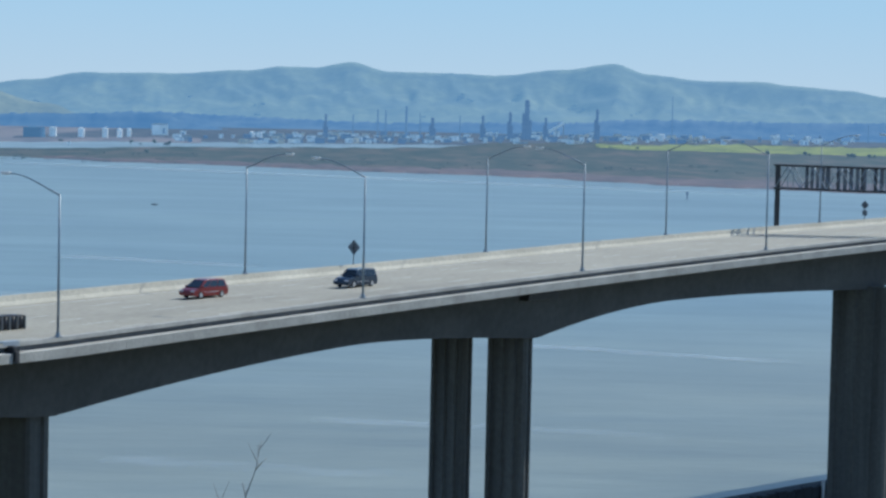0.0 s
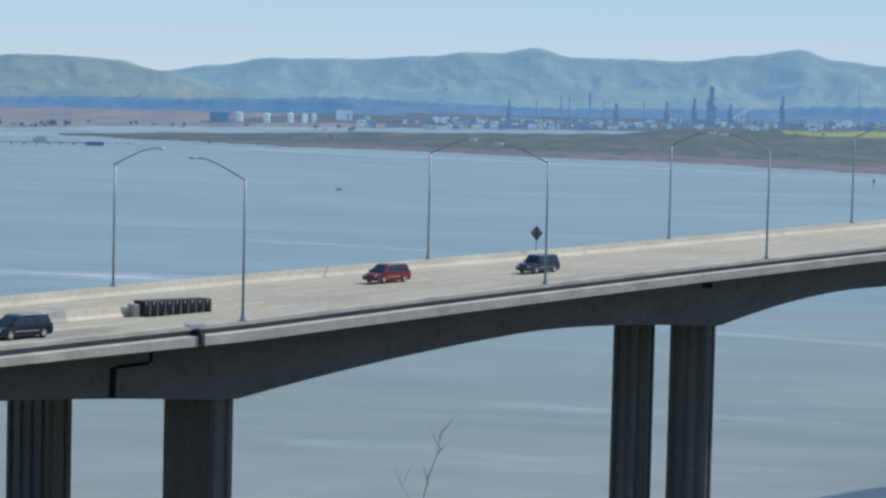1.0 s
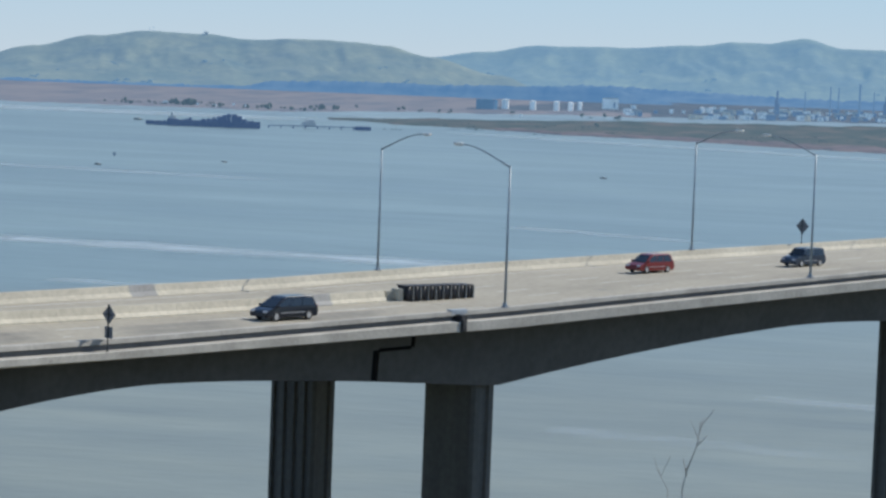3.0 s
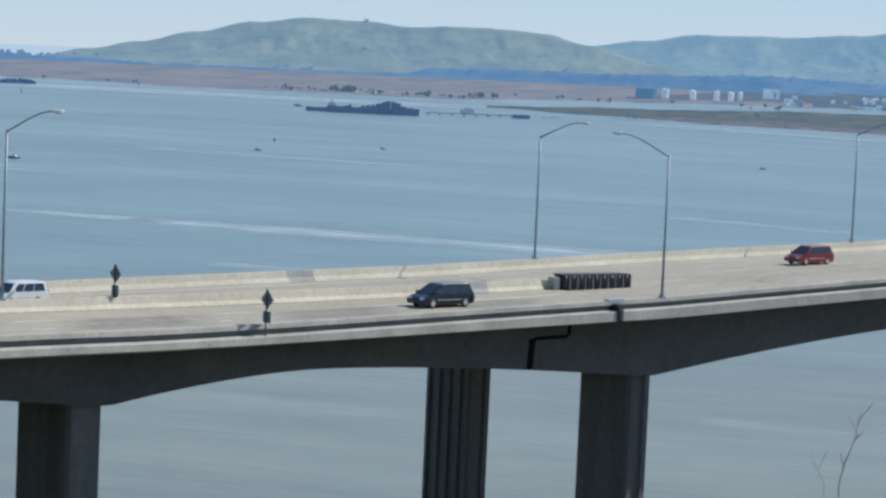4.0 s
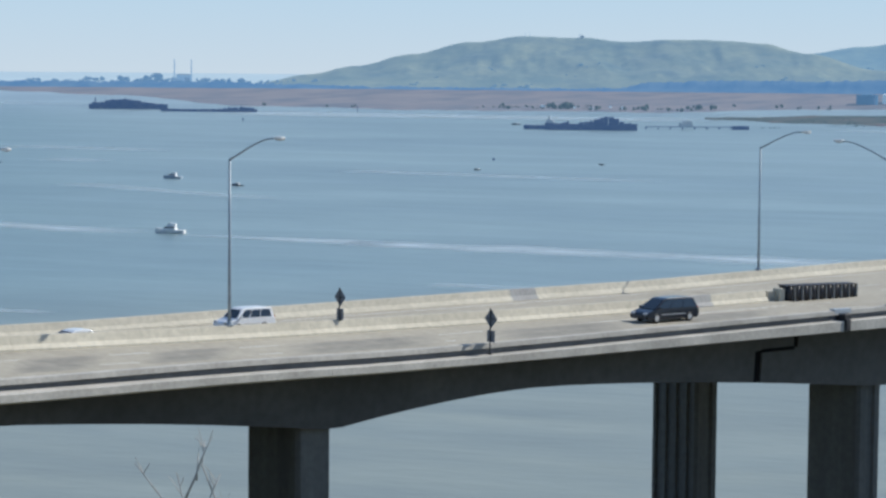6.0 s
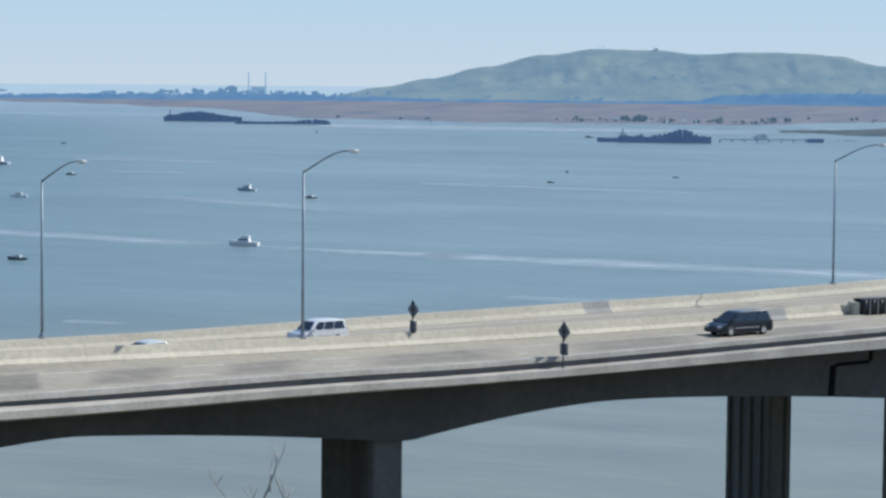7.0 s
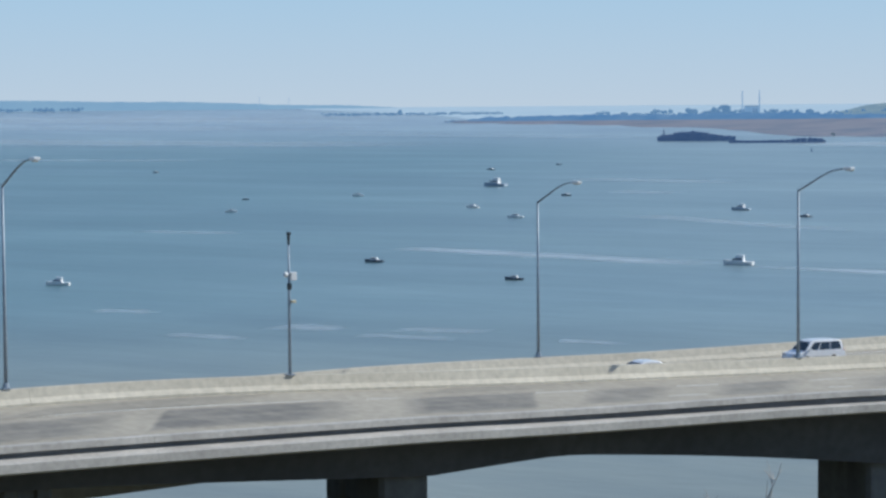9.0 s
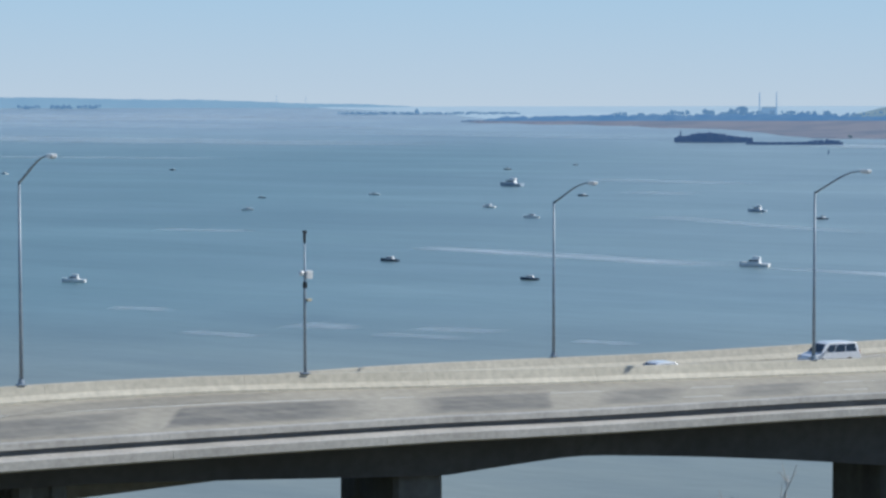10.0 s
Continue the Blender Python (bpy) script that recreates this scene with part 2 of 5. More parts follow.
HEADLIGHT, _, _b = material("headlight", 0.1, 0.2)
_b.inputs["Base Color"].default_value = (0.5, 0.52, 0.55, 1)
RED_LENS, _, _b = material("red_lens", 0.2)
_b.inputs["Base Color"].default_value = (0.28, 0.02, 0.015, 1)
RIM = rough_paint("silver_rim", (0.45, 0.46, 0.47), (0.6, 0.6, 0.6), 4.0, 30.0, 0.35, 0.6, relief=0)


# pale foam, used as well for the painted sheen of calm water
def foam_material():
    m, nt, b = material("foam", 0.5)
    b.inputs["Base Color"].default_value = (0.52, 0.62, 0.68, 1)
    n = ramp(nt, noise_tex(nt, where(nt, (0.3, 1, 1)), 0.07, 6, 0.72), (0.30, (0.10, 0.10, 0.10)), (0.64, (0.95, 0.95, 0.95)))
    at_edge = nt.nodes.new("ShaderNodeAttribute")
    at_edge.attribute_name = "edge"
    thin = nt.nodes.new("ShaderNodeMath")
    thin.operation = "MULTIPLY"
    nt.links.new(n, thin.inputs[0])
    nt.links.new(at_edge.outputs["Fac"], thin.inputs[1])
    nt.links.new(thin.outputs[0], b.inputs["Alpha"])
    return m


FOAM = foam_material()


def worn_material():
    """Road concrete, greyed by tyres where the wear attribute is high."""
    m, nt, b = material("worn_lane", 0.85)
    plain = ramp(nt, noise_tex(nt, where(nt), 0.09), (0.25, (0.305, 0.281, 0.225)), (0.8, (0.395, 0.364, 0.292)))
    dark = ramp(nt, noise_tex(nt, where(nt, (1, 0.5, 1), 20), 0.8, 5), (0.3, (0.10, 0.098, 0.092)), (0.7, (0.165, 0.16, 0.142)))
    wear = nt.nodes.new("ShaderNodeAttribute")
    wear.attribute_name = "wear"
    blot = ramp(nt, noise_tex(nt, where(nt, (0.35, 1.0, 1)), 0.55, 6, 0.65), (0.3, (0.6, 0.6, 0.6)), (0.55, (1, 1, 1)))
    fac = nt.nodes.new("ShaderNodeMath")
    fac.operation = "MULTIPLY"
    nt.links.new(blot, fac.inputs[0])
    nt.links.new(wear.outputs["Fac"], fac.inputs[1])
    both = mixed(nt, fac.outputs[0], plain, dark)
    fine = ramp(nt, noise_tex(nt, where(nt), 1.6, 6), (0.25, (0.8, 0.8, 0.8)), (0.75, (1.12, 1.12, 1.12)))
    nt.links.new(mixed(nt, 1.0, both, fine, "MULTIPLY"), b.inputs["Base Color"])
    return m


WORN = worn_material()


# ---- mesh helpers ----
def mesh_ob(name, bm, mat, parent=None, label="", smooth=False):
    me = bpy.data.meshes.new(name)
    bm.normal_update()
    bm.to_mesh(me)
    bm.free()
    me.materials.append(mat)
    if smooth:
        me.shade_smooth()
    ob = new(name, me)
    if parent:
        ob.parent = parent
    return tagged(ob, label)


def part(name, bm, mat, parent, label="", smooth=False):
    return mesh_ob(name, bm, mat, parent, label, smooth)


def thing(name, label, category, m=None, group="", kind=""):
    ob = new(name)
    ob.empty_display_size = 0.5
    if m is not None:
        ob.matrix_basis = m
    return tagged(ob, label, category, group, kind)


def box(bm, x0, x1, y0, y1, z0, z1, bevel=0.0, m=None):
    made = bmesh.ops.create_cube(bm, size=1.0)
    vs = made["verts"]
    for v in vs:
        v.co = Vector(((x0 + x1) / 2 + v.co.x * (x1 - x0), (y0 + y1) / 2 + v.co.y * (y1 - y0), (z0 + z1) / 2 + v.co.z * (z1 - z0)))
    if bevel:
        es = list({e for v in vs for e in v.link_edges})
        out = bmesh.ops.bevel(bm, geom=es, offset=bevel, segments=2, affect="EDGES", profile=0.6)
        vs = list({v for f in out["faces"] for v in f.verts} | {v for v in vs if v.is_valid})
    if m is not None:
        bmesh.ops.transform(bm, matrix=m, verts=vs)
    return vs


def tube(bm, pts, radii, n=10, caps=True):
    """A round bar through points, with a radius at each."""
    rings = []
    for i, p in enumerate(pts):
        p = Vector(p)
        d = (Vector(pts[min(i + 1, len(pts) - 1)]) - Vector(pts[max(i - 1, 0)])).normalized()
        u = d.cross(Vector((0, 0, 1)) if abs(d.z) < 0.9 else Vector((1, 0, 0))).normalized()
        v = d.cross(u)
        r = radii[i] if isinstance(radii, (list, tuple)) else radii
        rings.append([bm.verts.new(p + r * (math.cos(k * math.tau / n) * u + math.sin(k * math.tau / n) * v)) for k in range(n)])
    for r0, r1 in zip(rings, rings[1:]):
        for k in range(n):
            bm.faces.new((r0[k], r0[(k + 1) % n], r1[(k + 1) % n], r1[k]))
    if caps:
        bm.faces.new(list(reversed(rings[0])))
        bm.faces.new(rings[-1])
    bmesh.ops.recalc_face_normals(bm, faces=bm.faces)


# ---- the bridge's alignment: s metres along a circle, w metres outwards from the near edge ----
CX, CY, R0, A0 = 1160.4, -607.8, 1425.6, math.atan2(786.6, 1188.9)


def at(s, w, z=0.0):
    a = A0 + s / R0
    return Vector((CX - (R0 + w) * math.cos(a), CY + (R0 + w) * math.sin(a), z))


def heading(s):
    """Degrees to turn a thing whose x runs along the bridge."""
    a = A0 + s / R0
    return math.degrees(math.atan2(math.cos(a), math.sin(a)))


def near_w(s):
    return -0.13 * (math.sqrt(s * s + 2025) - 45) if s < 0 else 0.0


def ramp_dip(s):
    """The far end of the ramp levels off."""
    return 0.0005 * (s + 92) ** 2 if s < -92 else 0.0


def top_z(s):
    """Height of the near parapet's coping."""
    return EYE - 16.86 + (0.0282 * s if s >= 0 else 0.012 * s + 0.0003 * s * s - 0.29 * min(1.0, s * s / 2500)) - ramp_dip(s) - 0.019 * max(0.0, -86 - s) + 0.2 * math.exp(-((s + 60) / 14) ** 2)


def median_w(s):
    return 13.8 + 0.098 * s + 0.00014 * s * s


def median_z(s):
    return EYE - 16.8 + 0.00024 * s * s - ramp_dip(s) - (0.0012 * (s + 88) ** 2 if s < -88 else 0.0)


def far_w(s):
    return 27.3


def far_z(s):
    if s < 0:
        return EYE - 16.97 + 0.0075 * s - (0.0004 * (s + 62) ** 2 if s < -62 else 0) + 0.34 * min(1.0, max(0.0, (-54 - s) / 20))
    return EYE - 16.97 + 0.0245 * s - 0.000005 * s * s - 0.26 * math.exp(-((s - 78) / 38) ** 2)


def slip_dip(s):
    return 0.42 * min(1.0, max(0.0, (-45 - s) / 10))


def deck_z(s, w):
    """Road surface height."""
    if s > 2:
        k = min(1, max(0, w / 27.3))
        return (1 - k) * top_z(s) + k * far_z(s) - 0.86
    if w > median_w(s) + 0.8:
        return far_z(s) - 0.86 - slip_dip(s)
    k = min(1.0, max(0, (w - near_w(s)) / (median_w(s) - near_w(s))))
    return (1 - k) * top_z(s) + k * median_z(s) - 0.86


def sweep(bm, s0, s1, step, loop):
    """Skin a closed cross-section (list of (w, z) at s) from s0 to s1."""
    n = max(1, round((s1 - s0) / step))
    rings = []
    for i in range(n + 1):
        s = s0 + (s1 - s0) * i / n
        rings.append([bm.verts.new(at(s, w, z)) for w, z in loop(s)])
    k = len(rings[0])
    for r0, r1 in zip(rings, rings[1:]):
        for j in range(k):
            bm.faces.new((r0[j], r0[(j + 1) % k], r1[(j + 1) % k], r1[j]))
    bm.faces.new(rings[0])
    bm.faces.new(list(reversed(rings[-1])))
    bmesh.ops.recalc_face_normals(bm, faces=bm.faces)
    return bm


# ---- water, shore and hills ----
def bay_z(r):
    """The bay's sheet; beyond 2.5 km the distance is drawn in, so that it ends near the true horizon."""
    return 0.0 if r < 2500 else EYE - r * (EYE / 2500) * (1 - (r - 2500) / 2420)


def polar(r, az, z):
    return Vector((r * math.sin(radians(az)), r * math.cos(radians(az)), z))


def reach(el):
    """Range at which the bay is seen el degrees under the horizon."""
    t = max(0.0004, math.tan(radians(-el)))
    if EYE / t < 2500:
        return EYE / t
    return 2500 + 2420 * (1 - t * 2500 / EYE)


def curve(points, x):
    if x <= points[0][0]:
        return points[0][1]
    for (x0, y0), (x1, y1) in zip(points, points[1:]):
        if x <= x1:
            u = (x - x0) / (x1 - x0)
            u = u * u * (3 - 2 * u)
            return y0 + (y1 - y0) * u
    return points[-1][1]


def sheet(name, az0, az1, step, near, far, lift, rows, mat, rough=0.0):
    """A piece of ground between two ranges given over azimuth."""
    bm = bmesh.new()
    prev = None
    n = round((az1 - az0) / step)
    for i in range(n + 1):
        az = az0 + (az1 - az0) * i / n
        r0, r1 = near(az), far(az)
        col = []
        for j in range(rows + 1):
            r = r0 + (r1 - r0) * j / rows
            z = bay_z(r) + (lift if j else -0.5) + rough * noise.noise(polar(r, az, 0) / 60.0) * (1 if j else 0)
            col.append(bm.verts.new(polar(r, az, z)))
        if prev:
            for j in range(rows):
                bm.faces.new((prev[j], col[j], col[j + 1], prev[j + 1]))
        prev = col
    bmesh.ops.recalc_face_normals(bm, faces=bm.faces)
    return mesh_ob(name, bm, mat)


bm = bmesh.new()
rr = [0, 60, 150, 300, 600, 1000, 1500, 2000, 2500, 2700, 2900, 3100, 3300, 3500, 3800, 4100, 4400, 4700, 4880]
rings = [[bm.verts.new(polar(r, az * 3, bay_z(r))) for az in range(120)] for r in rr[1:]]
c = bm.verts.new((0, 0, 0))
for k in range(120):
    bm.faces.new((c, rings[0][(k + 1) % 120], rings[0][k]))
    for r0, r1 in zip(rings, rings[1:]):
        bm.faces.new((r0[k], r0[(k + 1) % 120], r1[(k + 1) % 120], r1[k]))
bmesh.ops.recalc_face_normals(bm, faces=bm.faces)
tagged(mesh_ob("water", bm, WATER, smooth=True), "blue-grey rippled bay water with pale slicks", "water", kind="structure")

SHORE = [(-33.5, -0.36), (-32.5, -0.41), (-30.4, -0.46), (-27.9, -0.54), (-24.2, -0.80), (-20.5, -0.86), (-15, -0.87), (-11.0, -0.76), (-6.2, -0.68), (-0.4, -0.63), (5, -0.56), (12, -0.5), (30, -0.5)]
SPIT = [(-13.5, -1.0), (-11.0, -1.09), (-6.5, -1.18), (0, -1.30), (7, -1.47), (10.5, -1.52), (30, -1.8)]
SPIT_BACK = [(-13.5, -0.98), (-10.5, -0.90), (-5.2, -0.78), (-3.4, -0.745), (-2.0, -0.72), (-0.4, -0.685), (0.4, -0.62), (1.2, -0.54), (3, -0.47), (8, -0.42), (30, -0.4)]


def wobble(az, k, amp):
    return amp * noise.noise(Vector((az * 1.7, k, 0.3))) + amp * 0.5 * noise.noise(Vector((az * 6.0, k, 1.3)))


BACK_EDGE = [(-33.2, -0.38), (-31.5, -0.28), (-29.5, -0.10), (-28, -0.02)]
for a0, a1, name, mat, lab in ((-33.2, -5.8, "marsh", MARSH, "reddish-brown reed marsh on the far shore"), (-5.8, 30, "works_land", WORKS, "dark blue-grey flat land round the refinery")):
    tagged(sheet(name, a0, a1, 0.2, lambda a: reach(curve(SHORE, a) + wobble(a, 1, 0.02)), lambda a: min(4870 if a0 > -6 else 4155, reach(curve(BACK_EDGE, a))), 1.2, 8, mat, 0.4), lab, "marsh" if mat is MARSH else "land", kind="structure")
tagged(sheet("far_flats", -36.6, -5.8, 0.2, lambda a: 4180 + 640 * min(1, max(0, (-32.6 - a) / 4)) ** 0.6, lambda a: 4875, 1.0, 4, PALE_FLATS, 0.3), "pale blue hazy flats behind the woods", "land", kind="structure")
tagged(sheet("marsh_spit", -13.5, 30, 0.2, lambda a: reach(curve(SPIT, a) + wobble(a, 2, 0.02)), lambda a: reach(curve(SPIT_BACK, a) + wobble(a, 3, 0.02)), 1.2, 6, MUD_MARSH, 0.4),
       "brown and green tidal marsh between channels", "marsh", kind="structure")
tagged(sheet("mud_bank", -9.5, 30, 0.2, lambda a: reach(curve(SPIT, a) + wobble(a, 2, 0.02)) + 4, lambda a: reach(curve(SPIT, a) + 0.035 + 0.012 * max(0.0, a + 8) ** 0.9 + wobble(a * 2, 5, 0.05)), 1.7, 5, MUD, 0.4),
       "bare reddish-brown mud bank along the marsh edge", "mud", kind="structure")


def slope_point(ridge, r_foot, r_top, seed, rag, az, u):
    """A point of a hill range: u from its foot (0) to its crest (1)."""
    crest = EYE + r_top * math.tan(radians(curve(ridge, az) + wobble(az * 2, seed, 0.012) + (wobble(az * 7, seed, rag) if rag else 0)))
    r = r_foot + (r_top - r_foot) * u
    base = bay_z(min(r, 4880))
    if u > 1:
        return polar(r, az, crest - (r - r_top) * 0.9)
    p = Vector((az * 0.75 + 0.5 * noise.noise(Vector((az * 0.6, u * 2.0, seed + 7))), u * 1.6, seed))
    gully = abs(noise.noise(p * 0.9)) + 0.5 * abs(noise.noise(p * 2.3)) + 0.25 * abs(noise.noise(p * 5))
    return polar(r, az, base + (crest - base) * u ** 1.15 * (1 - 0.5 * gully * 4 * u * (1 - u)))


def hill(name, ridge, r_foot, r_top, rows, mat, label, seed, rag=0.0):
    """A range of hills whose crest follows ridge (azimuth, elevation)."""
    bm = bmesh.new()
    prev = None
    az0, az1 = ridge[0][0], ridge[-1][0]
    n = round((az1 - az0) / 0.07)
    for i in range(n + 1):
        az = az0 + (az1 - az0) * i / n
        col = [bm.verts.new(slope_point(ridge, r_foot, r_top, seed, rag, az, j / rows)) for j in range(rows + 3)]
        if prev:
            for j in range(rows + 2):
                bm.faces.new((prev[j], col[j], col[j + 1], prev[j + 1]))
        prev = col
    bmesh.ops.recalc_face_normals(bm, faces=bm.faces)
    return tagged(mesh_ob(name, bm, mat, smooth=True), label, "hills", kind="structure")


BACK = [(-14.0, 0.3), (-11.1, 0.58), (-9.9, 0.74), (-8.5, 0.94), (-6.5, 0.97), (-4.8, 1.08), (-3.9, 1.19), (-3.1, 1.19), (-2.3, 1.33), (-1.3, 1.12), (-0.1, 1.12), (1.2, 1.09),
        (2.8, 1.26), (4.0, 1.43), (4.8, 1.19), (6.2, 1.06), (7.4, 1.07), (8.2, 0.99), (9.5, 0.90), (10.4, 0.76), (16, 0.5), (30, 0.7)]
FRONT = [(-24.0, -0.2), (-23.0, -0.02), (-21.8, 0.20), (-20.5, 0.49), (-19.1, 0.78), (-17.8, 0.93), (-16.4, 0.91), (-15.4, 0.82), (-14.3, 0.88), (-13.1, 0.87), (-12.2, 0.80), (-11.1, 0.57), (-9.5, 0.2), (-8, -0.2)]
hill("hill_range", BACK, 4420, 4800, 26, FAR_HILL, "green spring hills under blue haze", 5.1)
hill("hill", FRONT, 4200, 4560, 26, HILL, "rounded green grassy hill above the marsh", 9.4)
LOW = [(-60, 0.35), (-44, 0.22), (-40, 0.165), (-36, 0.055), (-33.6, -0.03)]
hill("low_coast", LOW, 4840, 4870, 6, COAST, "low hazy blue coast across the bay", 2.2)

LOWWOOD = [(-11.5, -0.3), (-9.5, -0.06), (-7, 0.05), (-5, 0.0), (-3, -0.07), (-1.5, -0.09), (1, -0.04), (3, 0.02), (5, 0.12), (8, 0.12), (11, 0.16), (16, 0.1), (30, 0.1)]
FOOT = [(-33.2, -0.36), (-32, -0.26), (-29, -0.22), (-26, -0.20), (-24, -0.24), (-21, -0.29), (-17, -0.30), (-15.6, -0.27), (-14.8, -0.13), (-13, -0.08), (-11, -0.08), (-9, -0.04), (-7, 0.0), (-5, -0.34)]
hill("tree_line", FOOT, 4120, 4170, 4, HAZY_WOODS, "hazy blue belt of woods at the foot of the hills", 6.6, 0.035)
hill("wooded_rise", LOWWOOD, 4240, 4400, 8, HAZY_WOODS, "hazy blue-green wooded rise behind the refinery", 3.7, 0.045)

# the hillside that the camera stands on
bm = bmesh.new()
grid = [[bm.verts.new((x * 12.0, y * 8.0, 48.3 - 0.27 * max(0, y * 8.0) + 0.25 * noise.noise(Vector((x * 0.8, y * 0.8, 4))))) for y in range(-12, 26)] for x in range(-18, 19)]
for c0, c1 in zip(grid, grid[1:]):
    for j in range(len(c0) - 1):
        bm.faces.new((c0[j], c1[j], c1[j + 1], c0[j + 1]))
GRASS = rough_paint("dry_grass", (0.05, 0.06, 0.025), (0.10, 0.09, 0.045), 0.2, 4.0)
tagged(mesh_ob("ground", bm, GRASS, smooth=True), "grassy hillside above the bay", "ground", kind="structure")

# ---- bridge ----
bridge = thing("bridge", "grey concrete box-girder motorway bridge on tall columns", "bridge")
S_L, S_R = -150.0, 330.0
GAP_TOP, GAP_LOW = -6.6, -10.5
# the soffit, span by span: from, to, least depth under the coping, then depth, run and power of the haunch at either end
SPANS = [(-150.0, -113.0, 2.45, 2.75, 20.0, 1.7, 2.75, 20.0, 1.25), (-113.0, -84.5, 2.5, 2.75, 11.0, 1.5, 3.65, 25.0, 1.0),
         (-84.5, -50.5, 2.95, 3.65, 10.0, 1.3, 5.15, 26.0, 1.25), (-50.5, 3.0, 3.8, 5.15, 17.0, 1.8, 6.7, 36.0, 1.4),
         (3.0, 71.5, 4.65, 6.7, 48.0, 2.1, 6.84, 32.0, 1.6), (71.5, 142.5, 4.85, 6.84, 26.0, 2.0, 6.9, 50.0, 1.6),
         (142.5, 215.0, 4.85, 6.9, 40.0, 1.9, 6.9, 45.0, 1.6), (215.0, 290.0, 4.85, 6.9, 40.0, 1.9, 6.9, 45.0, 1.6), (290.0, 370.0, 4.85, 6.9, 40.0, 1.9, 6.9, 45.0, 1.6)]


def depth(s):
    """Coping to soffit."""
    for p0, p1, base, d0, run0, pow0, d1, run1, pow1 in SPANS:
        if p0 <= s <= p1:
            return base + (d0 - base) * max(0.0, 1 - (s - p0) / run0) ** pow0 + (d1 - base) * max(0.0, 1 - (p1 - s) / run1) ** pow1
    return 5.0


def inner_w(s):
    return far_w(s) if s > 2 else median_w(s) + 0.2


def road_loop(s):
    a, b = near_w(s) - 0.1, inner_w(s)
    n = 6
    ws = [a + (b - a) * i / n for i in range(n + 1)]
    return [(w, deck_z(s, w) - 0.5) for w in ws] + [(w, deck_z(s, w)) for w in reversed(ws)]


part("deck", sweep(bmesh.new(), 2.01, S_R, 4, road_loop), ROAD, bridge, "worn tan-grey concrete road surface")
part("deck", sweep(bmesh.new(), S_L, 2, 4, road_loop), ROAD, bridge, "worn tan-grey concrete road surface")


def far_loop(s):
    a, b = median_w(s) + 0.5, far_w(s)
    z = far_z(s) - 0.86 - slip_dip(s)
    return [(a, z - 1.6), (b, z - 1.6), (b, z), (a, z)]


part("slip_deck", sweep(bmesh.new(), S_L, 1.99, 4, far_loop), ROAD, bridge, "tan-grey concrete slip road surface")


def split_z(s):
    return top_z(s) - min(2.95, depth(s) - 0.25)


def web(s, z):
    """Outer faces of the box, leaning inwards to the soffit."""
    lean = 0.07 * (top_z(s) - 1.4 - z)
    return near_w(s) + 3.2 + lean, inner_w(s) - 3.2 - lean


def box_loop(upper):
    def loop(s):
        zt, zb = (top_z(s) - 1.35, split_z(s)) if upper else (split_z(s), top_z(s) - depth(s))
        (a0, b0), (a1, b1) = web(s, zt), web(s, zb)
        return [(a0, zt), (a1, zb), (b1, zb), (b0, min(zt, deck_z(s, b0) - 0.35) if upper else zt)]
    return loop


part("girder", sweep(bmesh.new(), GAP_TOP + 0.22, S_R, 2, box_loop(True)), GIRDER, bridge, "haunched concrete box girder with painted-in shade")
part("girder", sweep(bmesh.new(), GAP_LOW + 0.36, S_R, 1.5, box_loop(False)), GIRDER, bridge, "haunched concrete box girder with painted-in shade")
part("girder", sweep(bmesh.new(), S_L, GAP_TOP - 0.22, 2, box_loop(True)), GIRDER, bridge, "haunched concrete box girder with painted-in shade")
part("girder", sweep(bmesh.new(), S_L, GAP_LOW - 0.36, 1.5, box_loop(False)), GIRDER, bridge, "haunched concrete box girder with painted-in shade")
# the step of the hinge, open by a hand's width; matt black paints its dark depth
part("hinge_fill", sweep(bmesh.new(), GAP_LOW + 0.3, GAP_TOP - 0.22, 1.5, lambda s: [(near_w(s) + 3.25, split_z(s) + 0.12), (near_w(s) + 3.2, split_z(s) - 0.13), (near_w(s) + 8, split_z(s) - 0.13), (near_w(s) + 8, split_z(s) + 0.12)]), VOID_BLACK, bridge, "black open hinge joint")
for s0, upper in ((GAP_TOP, True), (GAP_LOW, False)):
    part("hinge_fill", sweep(bmesh.new(), s0 - 0.4, s0 + 0.4, 1, lambda s: [(w + (0.14 if k in (0, 1) else -0.25), z) for k, (w, z) in enumerate(box_loop(upper)(s))]), VOID_BLACK, bridge, "black open hinge joint")


def slab_edge(s):
    """Overhanging slab from the box to the edge, tapering outwards."""
    w, z = near_w(s), top_z(s)
    return [(w - 0.1, z - 1.3), (w - 0.1, z - 1.0), (w + 4.0, z - 1.0), (w + 4.0, z - 1.75)]


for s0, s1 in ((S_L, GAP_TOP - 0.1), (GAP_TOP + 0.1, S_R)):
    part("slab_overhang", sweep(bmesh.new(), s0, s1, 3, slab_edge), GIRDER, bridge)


def recess_foot(s):
    """Depth of the recess's lower edge under the coping."""
    return 0.72 - 0.12 * min(1.0, max(0.0, (-60 - s) / 25))


def near_parapet(s):
    r = recess_foot(s)
    w, z, f = near_w(s), top_z(s), 1.56 - 0.32 * min(1.0, max(0.0, -s / 45))
    return [(w + 0.36, z), (w - 0.03, z - 0.02), (w - 0.05, z - 0.33), (w + 0.22, z - 0.36), (w + 0.22, z - r), (w - 0.55, z - 0.74), (w - 0.6, z - 0.78), (w - 0.6, z - f + 0.04), (w - 0.5, z - f), (w + 0.3, z - f), (w + 0.72, z - 0.84), (w + 0.55, z - 0.55)]


